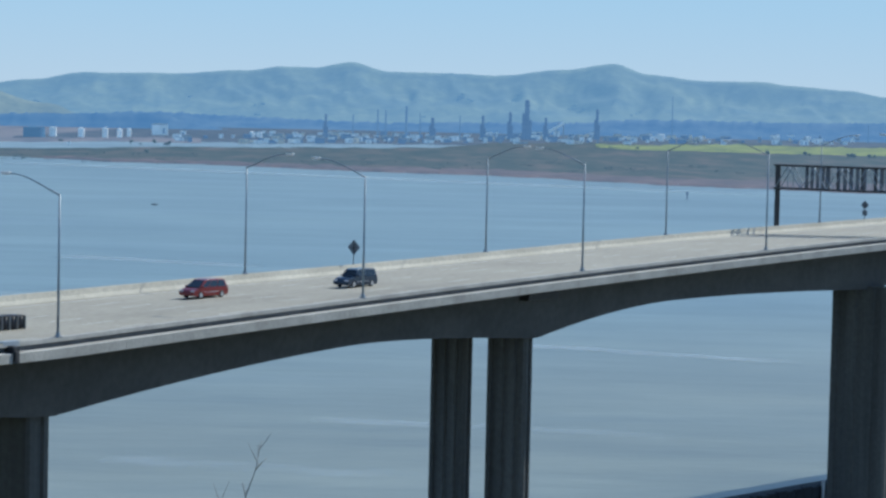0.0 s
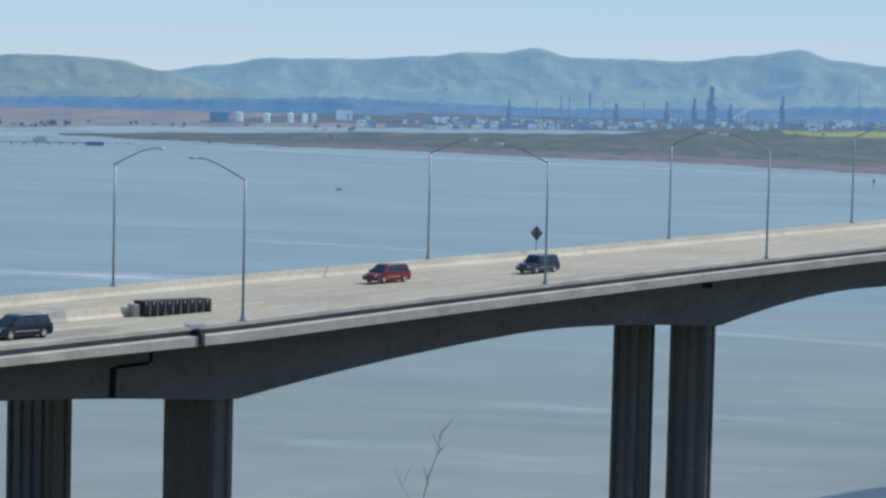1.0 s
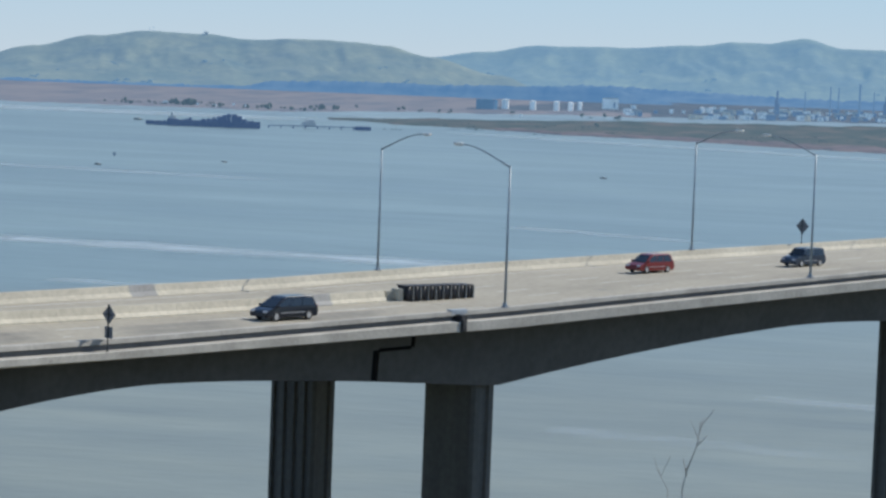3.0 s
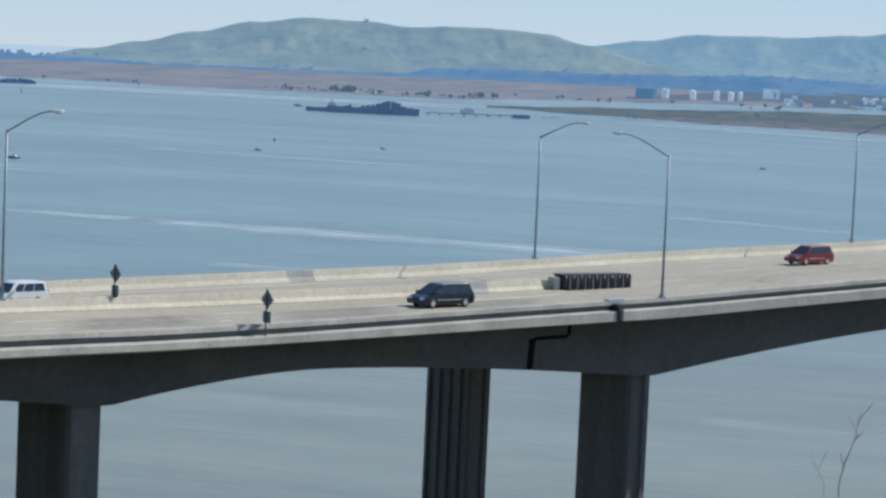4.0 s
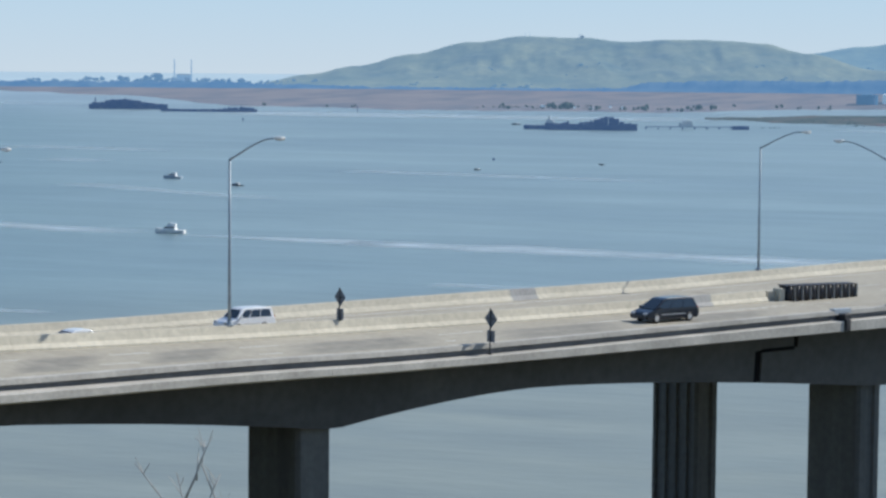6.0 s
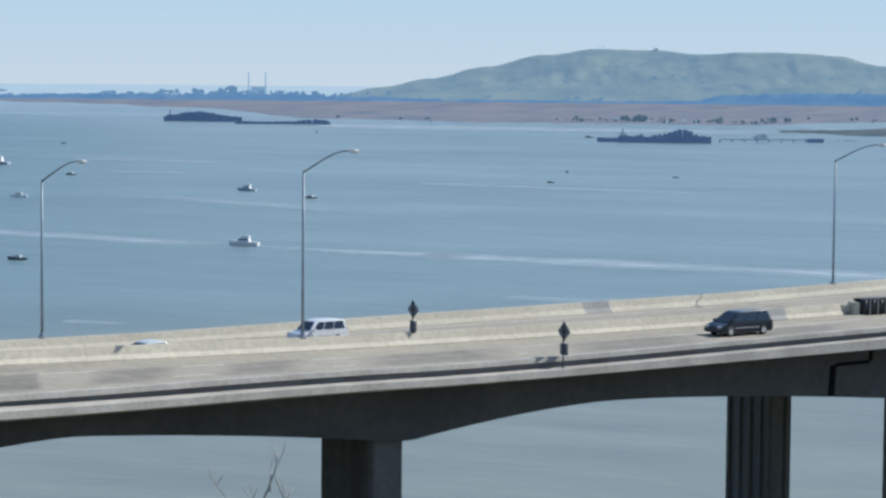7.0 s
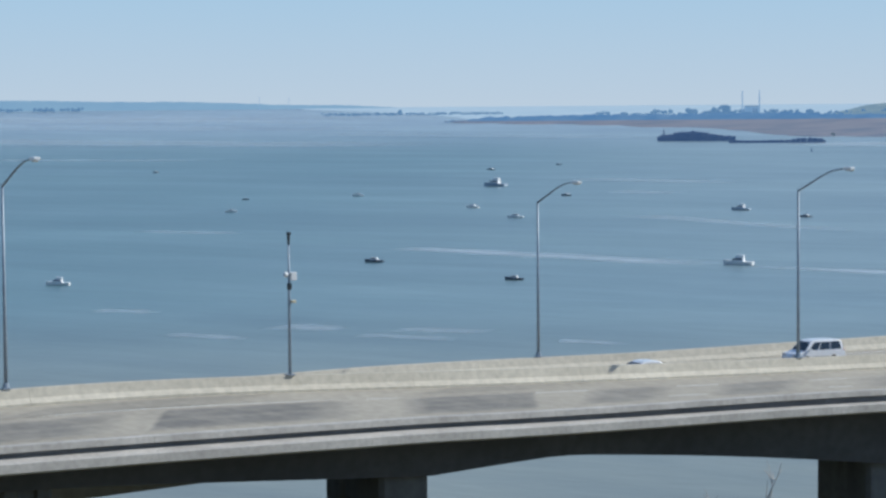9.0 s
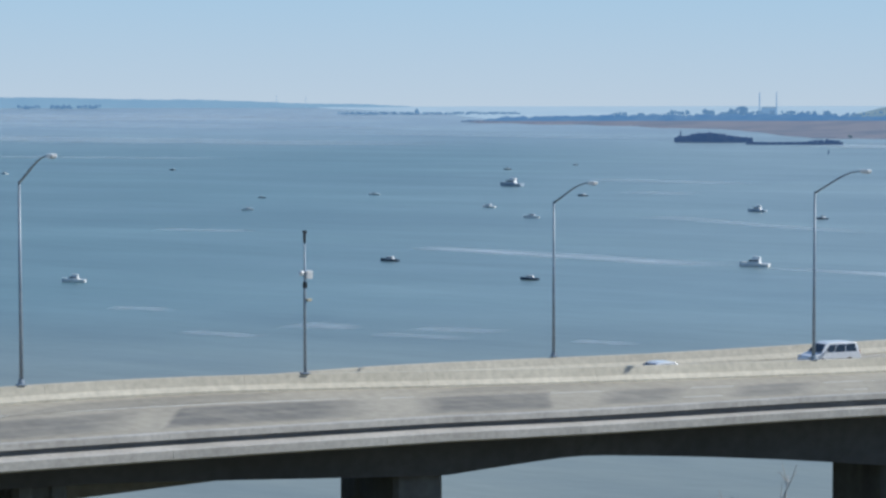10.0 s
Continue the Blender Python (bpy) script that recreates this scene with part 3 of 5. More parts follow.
def far_parapet(s):
    w, z = far_w(s), far_z(s)
    return [(w - 0.08, z), (w + 0.25, z), (w + 0.25, z - 1.9), (w - 0.2, z - 1.9), (w - 0.62, z - 0.85 - slip_dip(s)), (w - 0.56, z - 0.76), (w - 0.26, z - 0.5)]


def median(s):
    w, z = median_w(s), median_z(s)
    b = z - 0.86
    return [(w - 0.1, z), (w + 0.18, z), (w + 0.4, b - 0.9), (w - 0.5, b - 0.05), (w - 0.5, b + 0.08), (w - 0.22, b + 0.34)]


def barrier(name, loop, s0, s1, length, mat):
    """A cast barrier in lengths with narrow joints."""
    n = round((s1 - s0) / length)
    for i in range(n):
        a, b = s0 + (s1 - s0) * i / n, s0 + (s1 - s0) * (i + 1) / n
        part(name, sweep(bmesh.new(), a + 0.006, b - 0.006, 3, loop), mat, bridge)


JOINT = -5.3
barrier("near_parapet", near_parapet, S_L, JOINT - 0.25, 12, PARAPET)
barrier("near_parapet", near_parapet, JOINT + 0.25, S_R, 12, PARAPET)
# dark strip added in the recess to deepen the coping's shade
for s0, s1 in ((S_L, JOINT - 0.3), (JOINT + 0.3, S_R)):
    part("recess_shade_band", sweep(bmesh.new(), s0, s1, 3, lambda s: [(near_w(s) + 0.19, top_z(s) - 0.365), (near_w(s) + 0.19, top_z(s) - recess_foot(s) + 0.005), (near_w(s) + 0.25, top_z(s) - recess_foot(s) + 0.005), (near_w(s) + 0.25, top_z(s) - 0.365)]), RECESS_SHADE, bridge, "dark band painted for shade in the parapet recess")
barrier("far_parapet", far_parapet, S_L, S_R, 12, CONCRETE)
barrier("median_barrier", median, S_L, 0.5, 12, CONCRETE)
# short darker lengths, a thin grey coat
for loop, s0, s1 in ((far_parapet, -14.5, -11.9), (median, -8.6, -6.0)):
    part("grey_length", sweep(bmesh.new(), s0, s1, 1, lambda s: [(w - 0.012 if k in (0, 3, 4, 5, 6) else w, z + (0.012 if k < 2 else 0)) for k, (w, z) in enumerate(loop(s))]), GREY_COAT, bridge, "grey coated length")
# the joint in the parapet: cover plate and box
bm = bmesh.new()
box(bm, -0.75, 0.95, -0.1, 0.45, 0.0, 0.1, 0.02)
box(bm, -0.75, 0.95, -0.1, -0.06, -0.22, 0.02, 0.01)
part("cover_plate", bm, PLATE, bridge, "pale blue-grey steel cover plate").matrix_basis = pose(*at(JOINT, 0, top_z(JOINT)), 0, 0, heading(JOINT))
bm = bmesh.new()
box(bm, -0.32, 0.32, -0.72, 0.3, -1.5, -0.25, 0.05)
box(bm, -0.22, 0.22, -0.8, -0.6, -1.3, -0.6, 0.05)
part("joint_box", bm, RUBBER, bridge, "black joint seal box").matrix_basis = pose(*at(JOINT, 0, top_z(JOINT)), 0, 0, heading(JOINT))


def column(s0, s1, w0, w1, flutes=4, ends=1, label=""):
    """A tall column with recessed vertical flutes in its faces."""
    bm = bmesh.new()
    pts = []
    hx, hy = (s1 - s0) / 2, (w1 - w0) / 2

    def side(x0, y0, x1, y1, nx, ny, n):
        # a face from one corner to the next with n shallow grooves
        out = [(x0, y0)]
        for k in range(n):
            a, b, d = (k + 0.5) / n - 0.24 / n, (k + 0.5) / n + 0.24 / n, 0.2
            for u, dd in ((a, 0), (a + 0.05 / n, d), (b - 0.05 / n, d), (b, 0)):
                out.append((x0 + (x1 - x0) * u - nx * dd, y0 + (y1 - y0) * u - ny * dd))
        return out

    c = 0.25
    pts += side(-hx + c, -hy, hx - c, -hy, 0, -1, ends)
    pts += [(hx - c, -hy), (hx, -hy + c)] + side(hx, -hy + c, hx, hy - c, 1, 0, flutes)[1:]
    pts += [(hx, hy - c), (hx - c, hy)] + side(hx - c, hy, -hx + c, hy, 0, 1, ends)[1:]
    pts += [(-hx + c, hy), (-hx, hy - c)] + side(-hx, hy - c, -hx, -hy + c, -1, 0, flutes)[1:]
    pts += [(-hx, -hy + c)]
    sm, wm = (s0 + s1) / 2, (w0 + w1) / 2
    zt = top_z(sm) - depth(sm) + 0.35
    lo = [bm.verts.new((x, y, -6)) for x, y in pts]
    hi = [bm.verts.new((x, y, zt)) for x, y in pts]
    for k in range(len(pts)):
        j = (k + 1) % len(pts)
        bm.faces.new((lo[k], lo[j], hi[j], hi[k]))
    bm.faces.new(hi)
    bm.faces.new(list(reversed(lo)))
    bmesh.ops.recalc_face_normals(bm, faces=bm.faces)
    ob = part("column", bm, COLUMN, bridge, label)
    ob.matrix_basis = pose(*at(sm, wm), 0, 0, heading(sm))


column(-108.5, -105.8, near_w(-107) + 4.0, near_w(-107) + 10.5)
column(-87.0, -84.1, near_w(-85.5) + 4.0, near_w(-85.5) + 11.3, 1, 0)
column(-52.8, -50.2, near_w(-51.5) + 4.0, near_w(-51.5) + 9.6, 0, 0)
column(1.0, 3.54, 4.0, 9.5, 0)
column(1.0, 3.54, 22.1, 27.7, 4)
column(70.4, 71.9, 4.0, 8.8, 3)
column(70.4, 71.9, 11.4, 15.9, 3)
column(141.6, 144.5, 0.6, 8.6, 3)
column(214.0, 216.5, 4.0, 9.0, 3)


# a black box added for the shadow patch under the overhang
bm = bmesh.new()
box(bm, -2.4, 2.8, -0.35, 1.0, -2.75, -1.5, 0.06)
part("shadow_box", bm, RUBBER, bridge, "dark box added for a shadow patch under the slab").matrix_basis = pose(*at(70.5, 2.5, top_z(70.5)), 0, 0, heading(70.5))


# painted lines on the road, a few millimetres thick
def line_on_road(s0, s1, w_of, width, name="lane_line", mat=None):
    part(name, sweep(bmesh.new(), s0, s1, 4, lambda s: [(w_of(s) - width / 2, deck_z(s, w_of(s)) - 0.01), (w_of(s) + width / 2, deck_z(s, w_of(s)) - 0.01), (w_of(s) + width / 2, deck_z(s, w_of(s)) + 0.006), (w_of(s) - width / 2, deck_z(s, w_of(s)) + 0.006)]), mat or LINE, bridge)


line_on_road(S_L, 0, lambda s: median_w(s) - 3.3, 0.16)
line_on_road(S_L, S_R, lambda s: near_w(s) + 2.6, 0.15)
line_on_road(2.1, S_R, lambda s: 25.2, 0.15)
line_on_road(S_L, 0, lambda s: far_w(s) - 2.0, 0.15)
for k in range(-4, 24):
    s0 = -106.3 + 13.0 * k
    if s0 < -5:
        line_on_road(s0, s0 + 3.7, lambda s: near_w(s) + 6.2, 0.15)
        line_on_road(s0, s0 + 3.7, lambda s: far_w(s) - 5.7, 0.13)
    else:
        for w in (6.5, 10.2, 13.9, 17.6, 21.3):
            line_on_road(s0 + 3, s0 + 6.7, lambda s: w, 0.13)
# worn, darker lengths of the lanes
random.seed(4)
for s0, s1, a, b in ((-140, -112, 4.8, 9.8), (-110.5, -100.5, 4.9, 9.8), (-99, -86.5, 4.7, 9.9), (-84.2, -75, 4.7, 9.8), (-72, -65.5, 5.0, 9.6), (-62.5, -55.5, 5.2, 9.4), (-52, -38, 4.8, 9.2), (-105, -92, 10.6, 12.6), (-80, -70, 10.4, 12.2), (-34, -20, 4.4, 9.0), (6, 34, 3.2, 6.2), (40, 70, 6.8, 9.9), (20, 60, 14.2, 17.3), (-16, -4, 5.4, 9.0), (8, 58, 10.5, 13.6)):
    bm = bmesh.new()
    wear = bm.verts.layers.float.new("wear")
    n, skew, deep = max(4, round((s1 - s0) / 0.4)), random.uniform(1.0, 2.2), (random.uniform(0.8, 0.95) if s0 < -75 else 0.7 if s0 < 0 else 0.32) * (1 if a < 10 else 0.45)
    head = random.choice(((0.03, 0.3), (0.2, 0.03), (0.03, 0.06))) if s0 < -75 else (0.25, 0.3)
    prev = None
    for i in range(n + 1):
        u = i / n
        row = []
        for k in range(9):
            q = k / 8
            s = s0 + (s1 - s0) * u + skew * (q - 0.5) * 2
            w = near_w(s) + a + (b - a) * q
            v = bm.verts.new(at(s, w, deck_z(s, w) + 0.012))
            track = 0.84 + 0.16 * math.cos(q * (b - a) / 3.3 * 4 * math.pi)
            v[wear] = deep * track * min(1, u / head[0]) * min(1, (1 - u) / head[1]) * min(1, 8 * q, 8 * (1 - q))
            row.append(v)
        if prev:
            for k in range(8):
                bm.faces.new((prev[k], row[k], row[k + 1], prev[k + 1]))
        prev = row
    bmesh.ops.recalc_face_normals(bm, faces=bm.faces)
    part("worn_patch", bm, WORN, bridge, "darker worn lane concrete")


# ---- lamps on the bridge ----
def street_lamp(m, label, flip):
    lamp = thing("street_lamp", label, "street lamp", m, "street lamps along the bridge")
    bm = bmesh.new()
    tube(bm, [(0, 0, 0), (0, 0, 5), (0, 0, 10.75)], [0.11, 0.09, 0.068], 12)
    part("pole", bm, STEEL, lamp, smooth=True)
    bm = bmesh.new()
    arm = [(0, flip * 5.4 * y, 10.62 + 1.5 * z) for y, z in ((0, 0), (0.22, 0.31), (0.42, 0.59), (0.58, 0.79), (0.72, 0.92), (0.84, 0.98), (1, 1.0))]
    tube(bm, arm, [0.07, 0.065, 0.06, 0.055, 0.05, 0.05, 0.045], 8)
    part("arm", bm, STEEL, lamp, smooth=True)
    bm = bmesh.new()
    box(bm, -0.17, 0.17, -0.42, 0.42, -0.1, 0.1, 0.06, Matrix.Translation((0, flip * 5.5, 12.14)))
    head = part("lamp_head", bm, WHITE, lamp, "pale lamp head")
    bm = bmesh.new()
    box(bm, -0.13, 0.13, -0.25, 0.2, -0.16, -0.09, 0.03, Matrix.Translation((0, flip * 5.5, 12.14)))
    part("lens", bm, GLASS, head)
    bm = bmesh.new()
    box(bm, -0.22, 0.22, -0.22, 0.22, 0, 0.08, 0.02)
    tube(bm, [(0, 0, 0.08), (0, 0, 0.35)], [0.19, 0.15], 12)
    part("base_plate", bm, STEEL, lamp)
    return lamp


near_lamp = far_lamp = None
for s in (0.0, 38.6, 74.5, 111.4, 148.0):
    m = pose(*at(s, 0.15, top_z(s)), 0, 0, heading(s))
    near_lamp = copy_thing(near_lamp, m) if near_lamp else street_lamp(m, "tall grey steel street lamp on the near parapet", 1)
for s in (12.7, 54.7, 95.4, 132.4, 169.3, 207.0, -61.3):
    z = far_z(s) if s > 0 else EYE - 17.25
    m = pose(*at(s, 27.4, z), 0, 0, heading(s))
    far_lamp = copy_thing(far_lamp, m) if far_lamp else street_lamp(m, "tall grey steel street lamp on the far parapet", -1)
for s in (-52.4, -104.9):
    m = pose(*at(s, median_w(s) + 0.05, median_z(s)), 0, 0, heading(s))
    tagged(copy_thing(far_lamp, m), "tall grey steel street lamp on the median barrier")


def camera_pole(m):
    """Traffic camera pole with boxes."""
    ob = thing("camera_pole", "slim grey traffic-camera pole with white equipment box", "camera pole", m)
    bm = bmesh.new()
    tube(bm, [(0, 0, 0), (0, 0, 4.4), (0, 0, 7.7)], [0.09, 0.075, 0.045], 12)
    part("pole", bm, STEEL, ob, smooth=True)
    bm = bmesh.new()
    box(bm, 0.02, 0.36, -0.3, 0.06, 5.32, 5.78, 0.03)
    part("equipment_box", bm, WHITE, ob, "white equipment box")
    bm = bmesh.new()
    bmesh.ops.create_uvsphere(bm, u_segments=14, v_segments=8, radius=0.15, matrix=Matrix.Translation((-0.28, -0.2, 5.66)))
    tube(bm, [(-0.28, -0.2, 5.66), (0, 0, 5.7)], 0.03, 6)
    part("camera_dome", bm, WHITE, ob, "white camera dome", True)
    bm = bmesh.new()
    box(bm, -0.09, 0.11, -0.14, 0.1, 4.8, 5.15, 0.03)
    part("control_cabinet", bm, DARK_STEEL, ob, "dark control cabinet")
    bm = bmesh.new()
    box(bm, 0.06, 0.34, -0.26, 0.0, 4.05, 4.22, 0.04)
    tube(bm, [(0, 0, 4.1), (0.2, -0.1, 4.12)], 0.03, 6)
    part("lamp", bm, CREAM, ob, "cream lamp")
    bm = bmesh.new()
    tube(bm, [(0, 0, 7.3), (0, 0, 7.75), (0, 0, 7.9)], [0.06, 0.09, 0.06], 10)
    box(bm, -0.08, 0.08, -0.2, 0.12, 7.85, 8.02, 0.03)
    part("camera_unit", bm, DARK_STEEL, ob, "dark camera unit")
    bm = bmesh.new()
    box(bm, -0.25, 0.25, -0.25, 0.25, 0, 0.07, 0.02)
    part("base_plate", bm, STEEL, ob)
    return ob


camera_pole(pose(*at(-88.3, median_w(-88.3), median_z(-88.3)), 0, 0, heading(-88.3)))


def road_sign(m, label, low_panel, post=2.0, half=0.45):
    """Diamond warning sign seen from behind, with a plate below."""
    ob = thing("road_sign", label, "road sign", m, "warning signs on the barriers")
    bm = bmesh.new()
    tube(bm, [(0, 0, 0), (0, 0, post + 0.75)], 0.045, 8)
    part("post", bm, DARK_STEEL, ob)
    bm = bmesh.new()
    box(bm, -0.01, 0.01, -half, half, -half, half, 0.006, Matrix.Translation((0.06, 0, post + 0.1)) @ pose(0, 0, 0, 45))
    d = part("diamond_panel", bm, SIGN_BACK, ob, "dark back of a diamond panel")
    bm = bmesh.new()
    box(bm, 0.0, 0.035, -0.4, 0.4, post + 0.07, post + 0.13)
    part("brace", bm, DARK_STEEL, d)
    if low_panel:
        bm = bmesh.new()
        box(bm, 0.05, 0.075, -0.38, 0.38, post - 1.4, post - 0.66, 0.006)
        part("plate", bm, SIGN_BACK, ob, "dark back of a plate")
    bm = bmesh.new()
    box(bm, -0.12, 0.12, -0.12, 0.12, -0.25, 0.04, 0.01)
    part("bracket", bm, DARK_STEEL, ob)
    return ob


for s, w, z, low, post, half in ((-40.2, near_w(-40.2) - 0.35, top_z(-40.2) - 0.75, 1, 2.25, 0.45), (-43.2, median_w(-43.2), median_z(-43.2), 1, 1.4, 0.45), (71.9, 27.4, far_z(71.9), 0, 1.7, 0.6), (181.1, 27.4, far_z(181.1), 1, 1.9, 0.45)):
    road_sign(pose(*at(s, w, z), 0, 0, heading(s)), "diamond road sign with dark back on a barrier", low, post, half)


def crash_cushion(m):
    """A row of crushable modules before the barrier's end."""
    ob = thing("crash_cushion", "black ribbed crash cushion before the barrier end", "crash cushion", m)
    bm = bmesh.new()
    box(bm, -0.5, 0.0, -0.5, 0.5, 0, 1.05, 0.06)
    box(bm, -1.3, -0.4, 0.1, 0.5, 0.0, 0.85, 0.06)
    part("backing_block", bm, CONCRETE, ob, "pale concrete backing block")
    n, step = 9, 0.76
    for k in range(n):
        x0 = 0.12 + k * step
        for y in (-0.45, 0.0, 0.45):
            bm = bmesh.new()
            tube(bm, [(x0 + 0.33, y, 0.08), (x0 + 0.33, y, 0.6), (x0 + 0.33, y, 1.22)], [0.29, 0.30, 0.28], 12)
            part("cell", bm, RUBBER, ob, "black crushable cell", True)
        bm = bmesh.new()
        box(bm, x0 + 0.66, x0 + 0.73, -0.78, 0.78, 0.05, 1.24, 0.015)
        part("diaphragm", bm, GREY_COAT, ob, "grey diaphragm panel")
    bm = bmesh.new()
    box(bm, 0.05, n * step + 0.1, -0.8, 0.8, 0.0, 0.06, 0.01)
    part("skid", bm, DARK_STEEL, ob)
    bm = bmesh.new()
    box(bm, 0.1, n * step, -0.72, 0.72, 1.22, 1.28, 0.01)
    part("cover", bm, RUBBER, ob, "black cover sheet")
    return ob


crash_cushion(pose(*at(2.0, 13.5, deck_z(2.5, 13.5)), 0, 0, heading(4) - 9))


def gantry():
    s, base = 158.6, far_z(158.6)
    ob = thing("sign_gantry", "dark steel truss sign gantry across the road", "sign gantry", pose(*at(s, 27.5, base), 0, 0, heading(s)))
    W, z0, z1 = 28.0, 5.1, 8.2
    for y in (0.0, -W):
        bm = bmesh.new()
        for x in (-0.3, 0.3):
            tube(bm, [(x, y, 0 if y == 0 else -0.2), (x, y, z1)], 0.2, 10)
        for k in range(3):
            tube(bm, [(-0.3, y, 0.6 + 1.6 * k), (0.3, y, 1.9 + 1.6 * k)], 0.07, 6)
        part("post", bm, DARK_STEEL, ob)
    for z in (z0, z1):
        for x in (-0.7, 0.7):
            bm = bmesh.new()
            tube(bm, [(x, 0.2, z), (x, -W - 0.2, z)], 0.13, 8)
            part("chord", bm, DARK_STEEL, ob)
    n = 14
    for k in range(n):
        y0, y1 = -W * k / n, -W * (k + 1) / n
        bm = bmesh.new()
        for x in (-0.7, 0.7):
            tube(bm, [(x, y0, z1 if k % 2 else z0), (x, y1, z0 if k % 2 else z1)], 0.07, 6)
            tube(bm, [(x, y1, z0), (x, y1, z1)], 0.05, 6)
        part("web_member", bm, STEEL, ob)
    for k, (y0, y1) in enumerate(((-3.4, -7.6), (-8.2, -13.0), (-13.8, -18.5), (-19.2, -24.6))):
        bm = bmesh.new()
        for j in range(5):
            box(bm, 0.9, 0.98, y1 + (y0 - y1) * j / 5 + 0.03, y1 + (y0 - y1) * (j + 0.62) / 5, z0 - 0.1, z1 - 0.1, 0.01)
        sign = part("sign_panel", bm, SIGN_BACK, ob, "dark back of a sign panel")
        bm = bmesh.new()
        for yy in (y0 - 0.6, y1 + 0.6):
            box(bm, 0.78, 0.9, yy - 0.06, yy + 0.06, z0 - 0.2, z1)
        part("hanger", bm, DARK_STEEL, sign)


gantry()


# ---- vehicles ----
def extruded(bm, side, half, tuck=0.0, z_tuck=0.0, bevel=0.0):
    """A side outline (x, z) drawn out across a width that narrows above z_tuck."""
    def wide(z):
        return half - tuck * max(0.0, z - z_tuck)
    l = [bm.verts.new((x, -wide(z), z)) for x, z in side]
    r = [bm.verts.new((x, wide(z), z)) for x, z in side]
    fs = [bm.faces.new(l), bm.faces.new(list(reversed(r)))]
    for k in range(len(side)):
        j = (k + 1) % len(side)
        fs.append(bm.faces.new((l[j], l[k], r[k], r[j])))
    bmesh.ops.recalc_face_normals(bm, faces=fs)
    if bevel:
        bmesh.ops.bevel(bm, geom=list({e for f in fs for e in f.edges}), offset=bevel, segments=2, affect="EDGES", profile=0.55)


def car(name, label, m, paint, L, H, hood, belt, screen, tail, roof_back):
    """Front at +x. hood: bonnet length; belt: sill of the windows; screen, tail: lean of the end windows; roof_back: end of the roof from the tail."""
    ob = thing(name, label, "car", m, "vehicles on the bridge")
    f, b = L / 2, -L / 2
    cowl = f - hood
    bm = bmesh.new()
    extruded(bm, [(b + 0.1, 0.26), (b + 0.6, 0.22), (f - 0.5, 0.22), (f - 0.1, 0.28), (f, 0.46), (f - 0.02, 0.62), (f - 0.14, 0.76), (f - 0.45, belt - 0.12), (cowl, belt), (b + 0.08, belt + 0.03), (b, 0.85), (b - 0.02, 0.55)], 0.93, 0.12, 0.62, 0.06)
    body = part("body", bm, paint, ob, smooth=False)
    t0, t1 = cowl - screen, b + roof_back
    bm = bmesh.new()
    extruded(bm, [(cowl + 0.15, belt - 0.05), (t0 + 0.18, H - 0.13), (t0 - 0.08, H - 0.03), (t0 - 0.6, H), (t1 + 0.6, H), (t1 + 0.12, H - 0.03), (t1 - 0.04, H - 0.12), (b + tail, belt - 0.05)], 0.90, 0.30, belt, 0.05)
    cabin = part("cabin", bm, paint, ob)

    def wide(z):
        return 0.90 - 0.30 * max(0, z - belt)

    z0, z1 = belt + 0.05, H - 0.14
    # side windows, three to a side
    xf0, xf1 = cowl - 0.12, t0 - 0.12
    xb0, xb1 = b + tail + 0.18, t1 + 0.14
    cuts = [0.0, 0.30, 0.64, 1.0]
    for sgn in (-1, 1):
        for k in range(3):
            bm = bmesh.new()
            q = []
            for u, z in ((cuts[k] + 0.015, z0), (cuts[k + 1] - 0.015, z0), (cuts[k + 1] - 0.015, z1), (cuts[k] + 0.015, z1)):
                x = (xf0 + (xb0 - xf0) * u) if z == z0 else (xf1 + (xb1 - xf1) * u)
                q.append((x, z))
            outer = [bm.verts.new((x, sgn * (wide(z) + 0.012), z)) for x, z in q]
            inner = [bm.verts.new((x, sgn * (wide(z) - 0.03), z)) for x, z in q]
            bm.faces.new(outer), bm.faces.new(list(reversed(inner)))
            for i in range(4):
                bm.faces.new((outer[i], inner[i], inner[(i + 1) % 4], outer[(i + 1) % 4]))
            bmesh.ops.recalc_face_normals(bm, faces=bm.faces)
            part("side_window", bm, CAR_GLASS, cabin, "dark tinted window")
    for nm, (xa, za), (xb, zb), off in (("windscreen", (cowl + 0.08, belt + 0.0), (t0 + 0.16, H - 0.14), 0.02), ("rear_window", (b + tail - 0.02, belt + 0.06), (t1 - 0.02, H - 0.12), -0.02)):
        bm = bmesh.new()
        d = Vector((zb - za, 0, -(xb - xa))).normalized() * (0.03 if off > 0 else -0.03)
        vs = []
        for o in (0, 1):
            for x, z, sg in ((xa, za, -1), (xa, za, 1), (xb, zb, 1), (xb, zb, -1)):
                vs.append(bm.verts.new(Vector((x, sg * (wide(z) - 0.1), z)) + d * (1 - 1.6 * o)))
        bm.faces.new(vs[:4]), bm.faces.new(list(reversed(vs[4:])))
        for i in range(4):
            bm.faces.new((vs[i], vs[4 + i], vs[4 + (i + 1) % 4], vs[(i + 1) % 4]))
        bmesh.ops.recalc_face_normals(bm, faces=bm.faces)
        part(nm, bm, CAR_GLASS, cabin, "dark glass")
    for x in (f - 0.95, b + 0.95):
        for sgn in (-1, 1):
            bm = bmesh.new()
            tube(bm, [(x, sgn * 0.70, 0.33), (x, sgn * 0.74, 0.33), (x, sgn * 0.92, 0.33), (x, sgn * 0.95, 0.33)], [0.28, 0.33, 0.33, 0.29], 18)
            wheel = part("wheel", bm, RUBBER, ob, "black tyre", True)
            bm = bmesh.new()
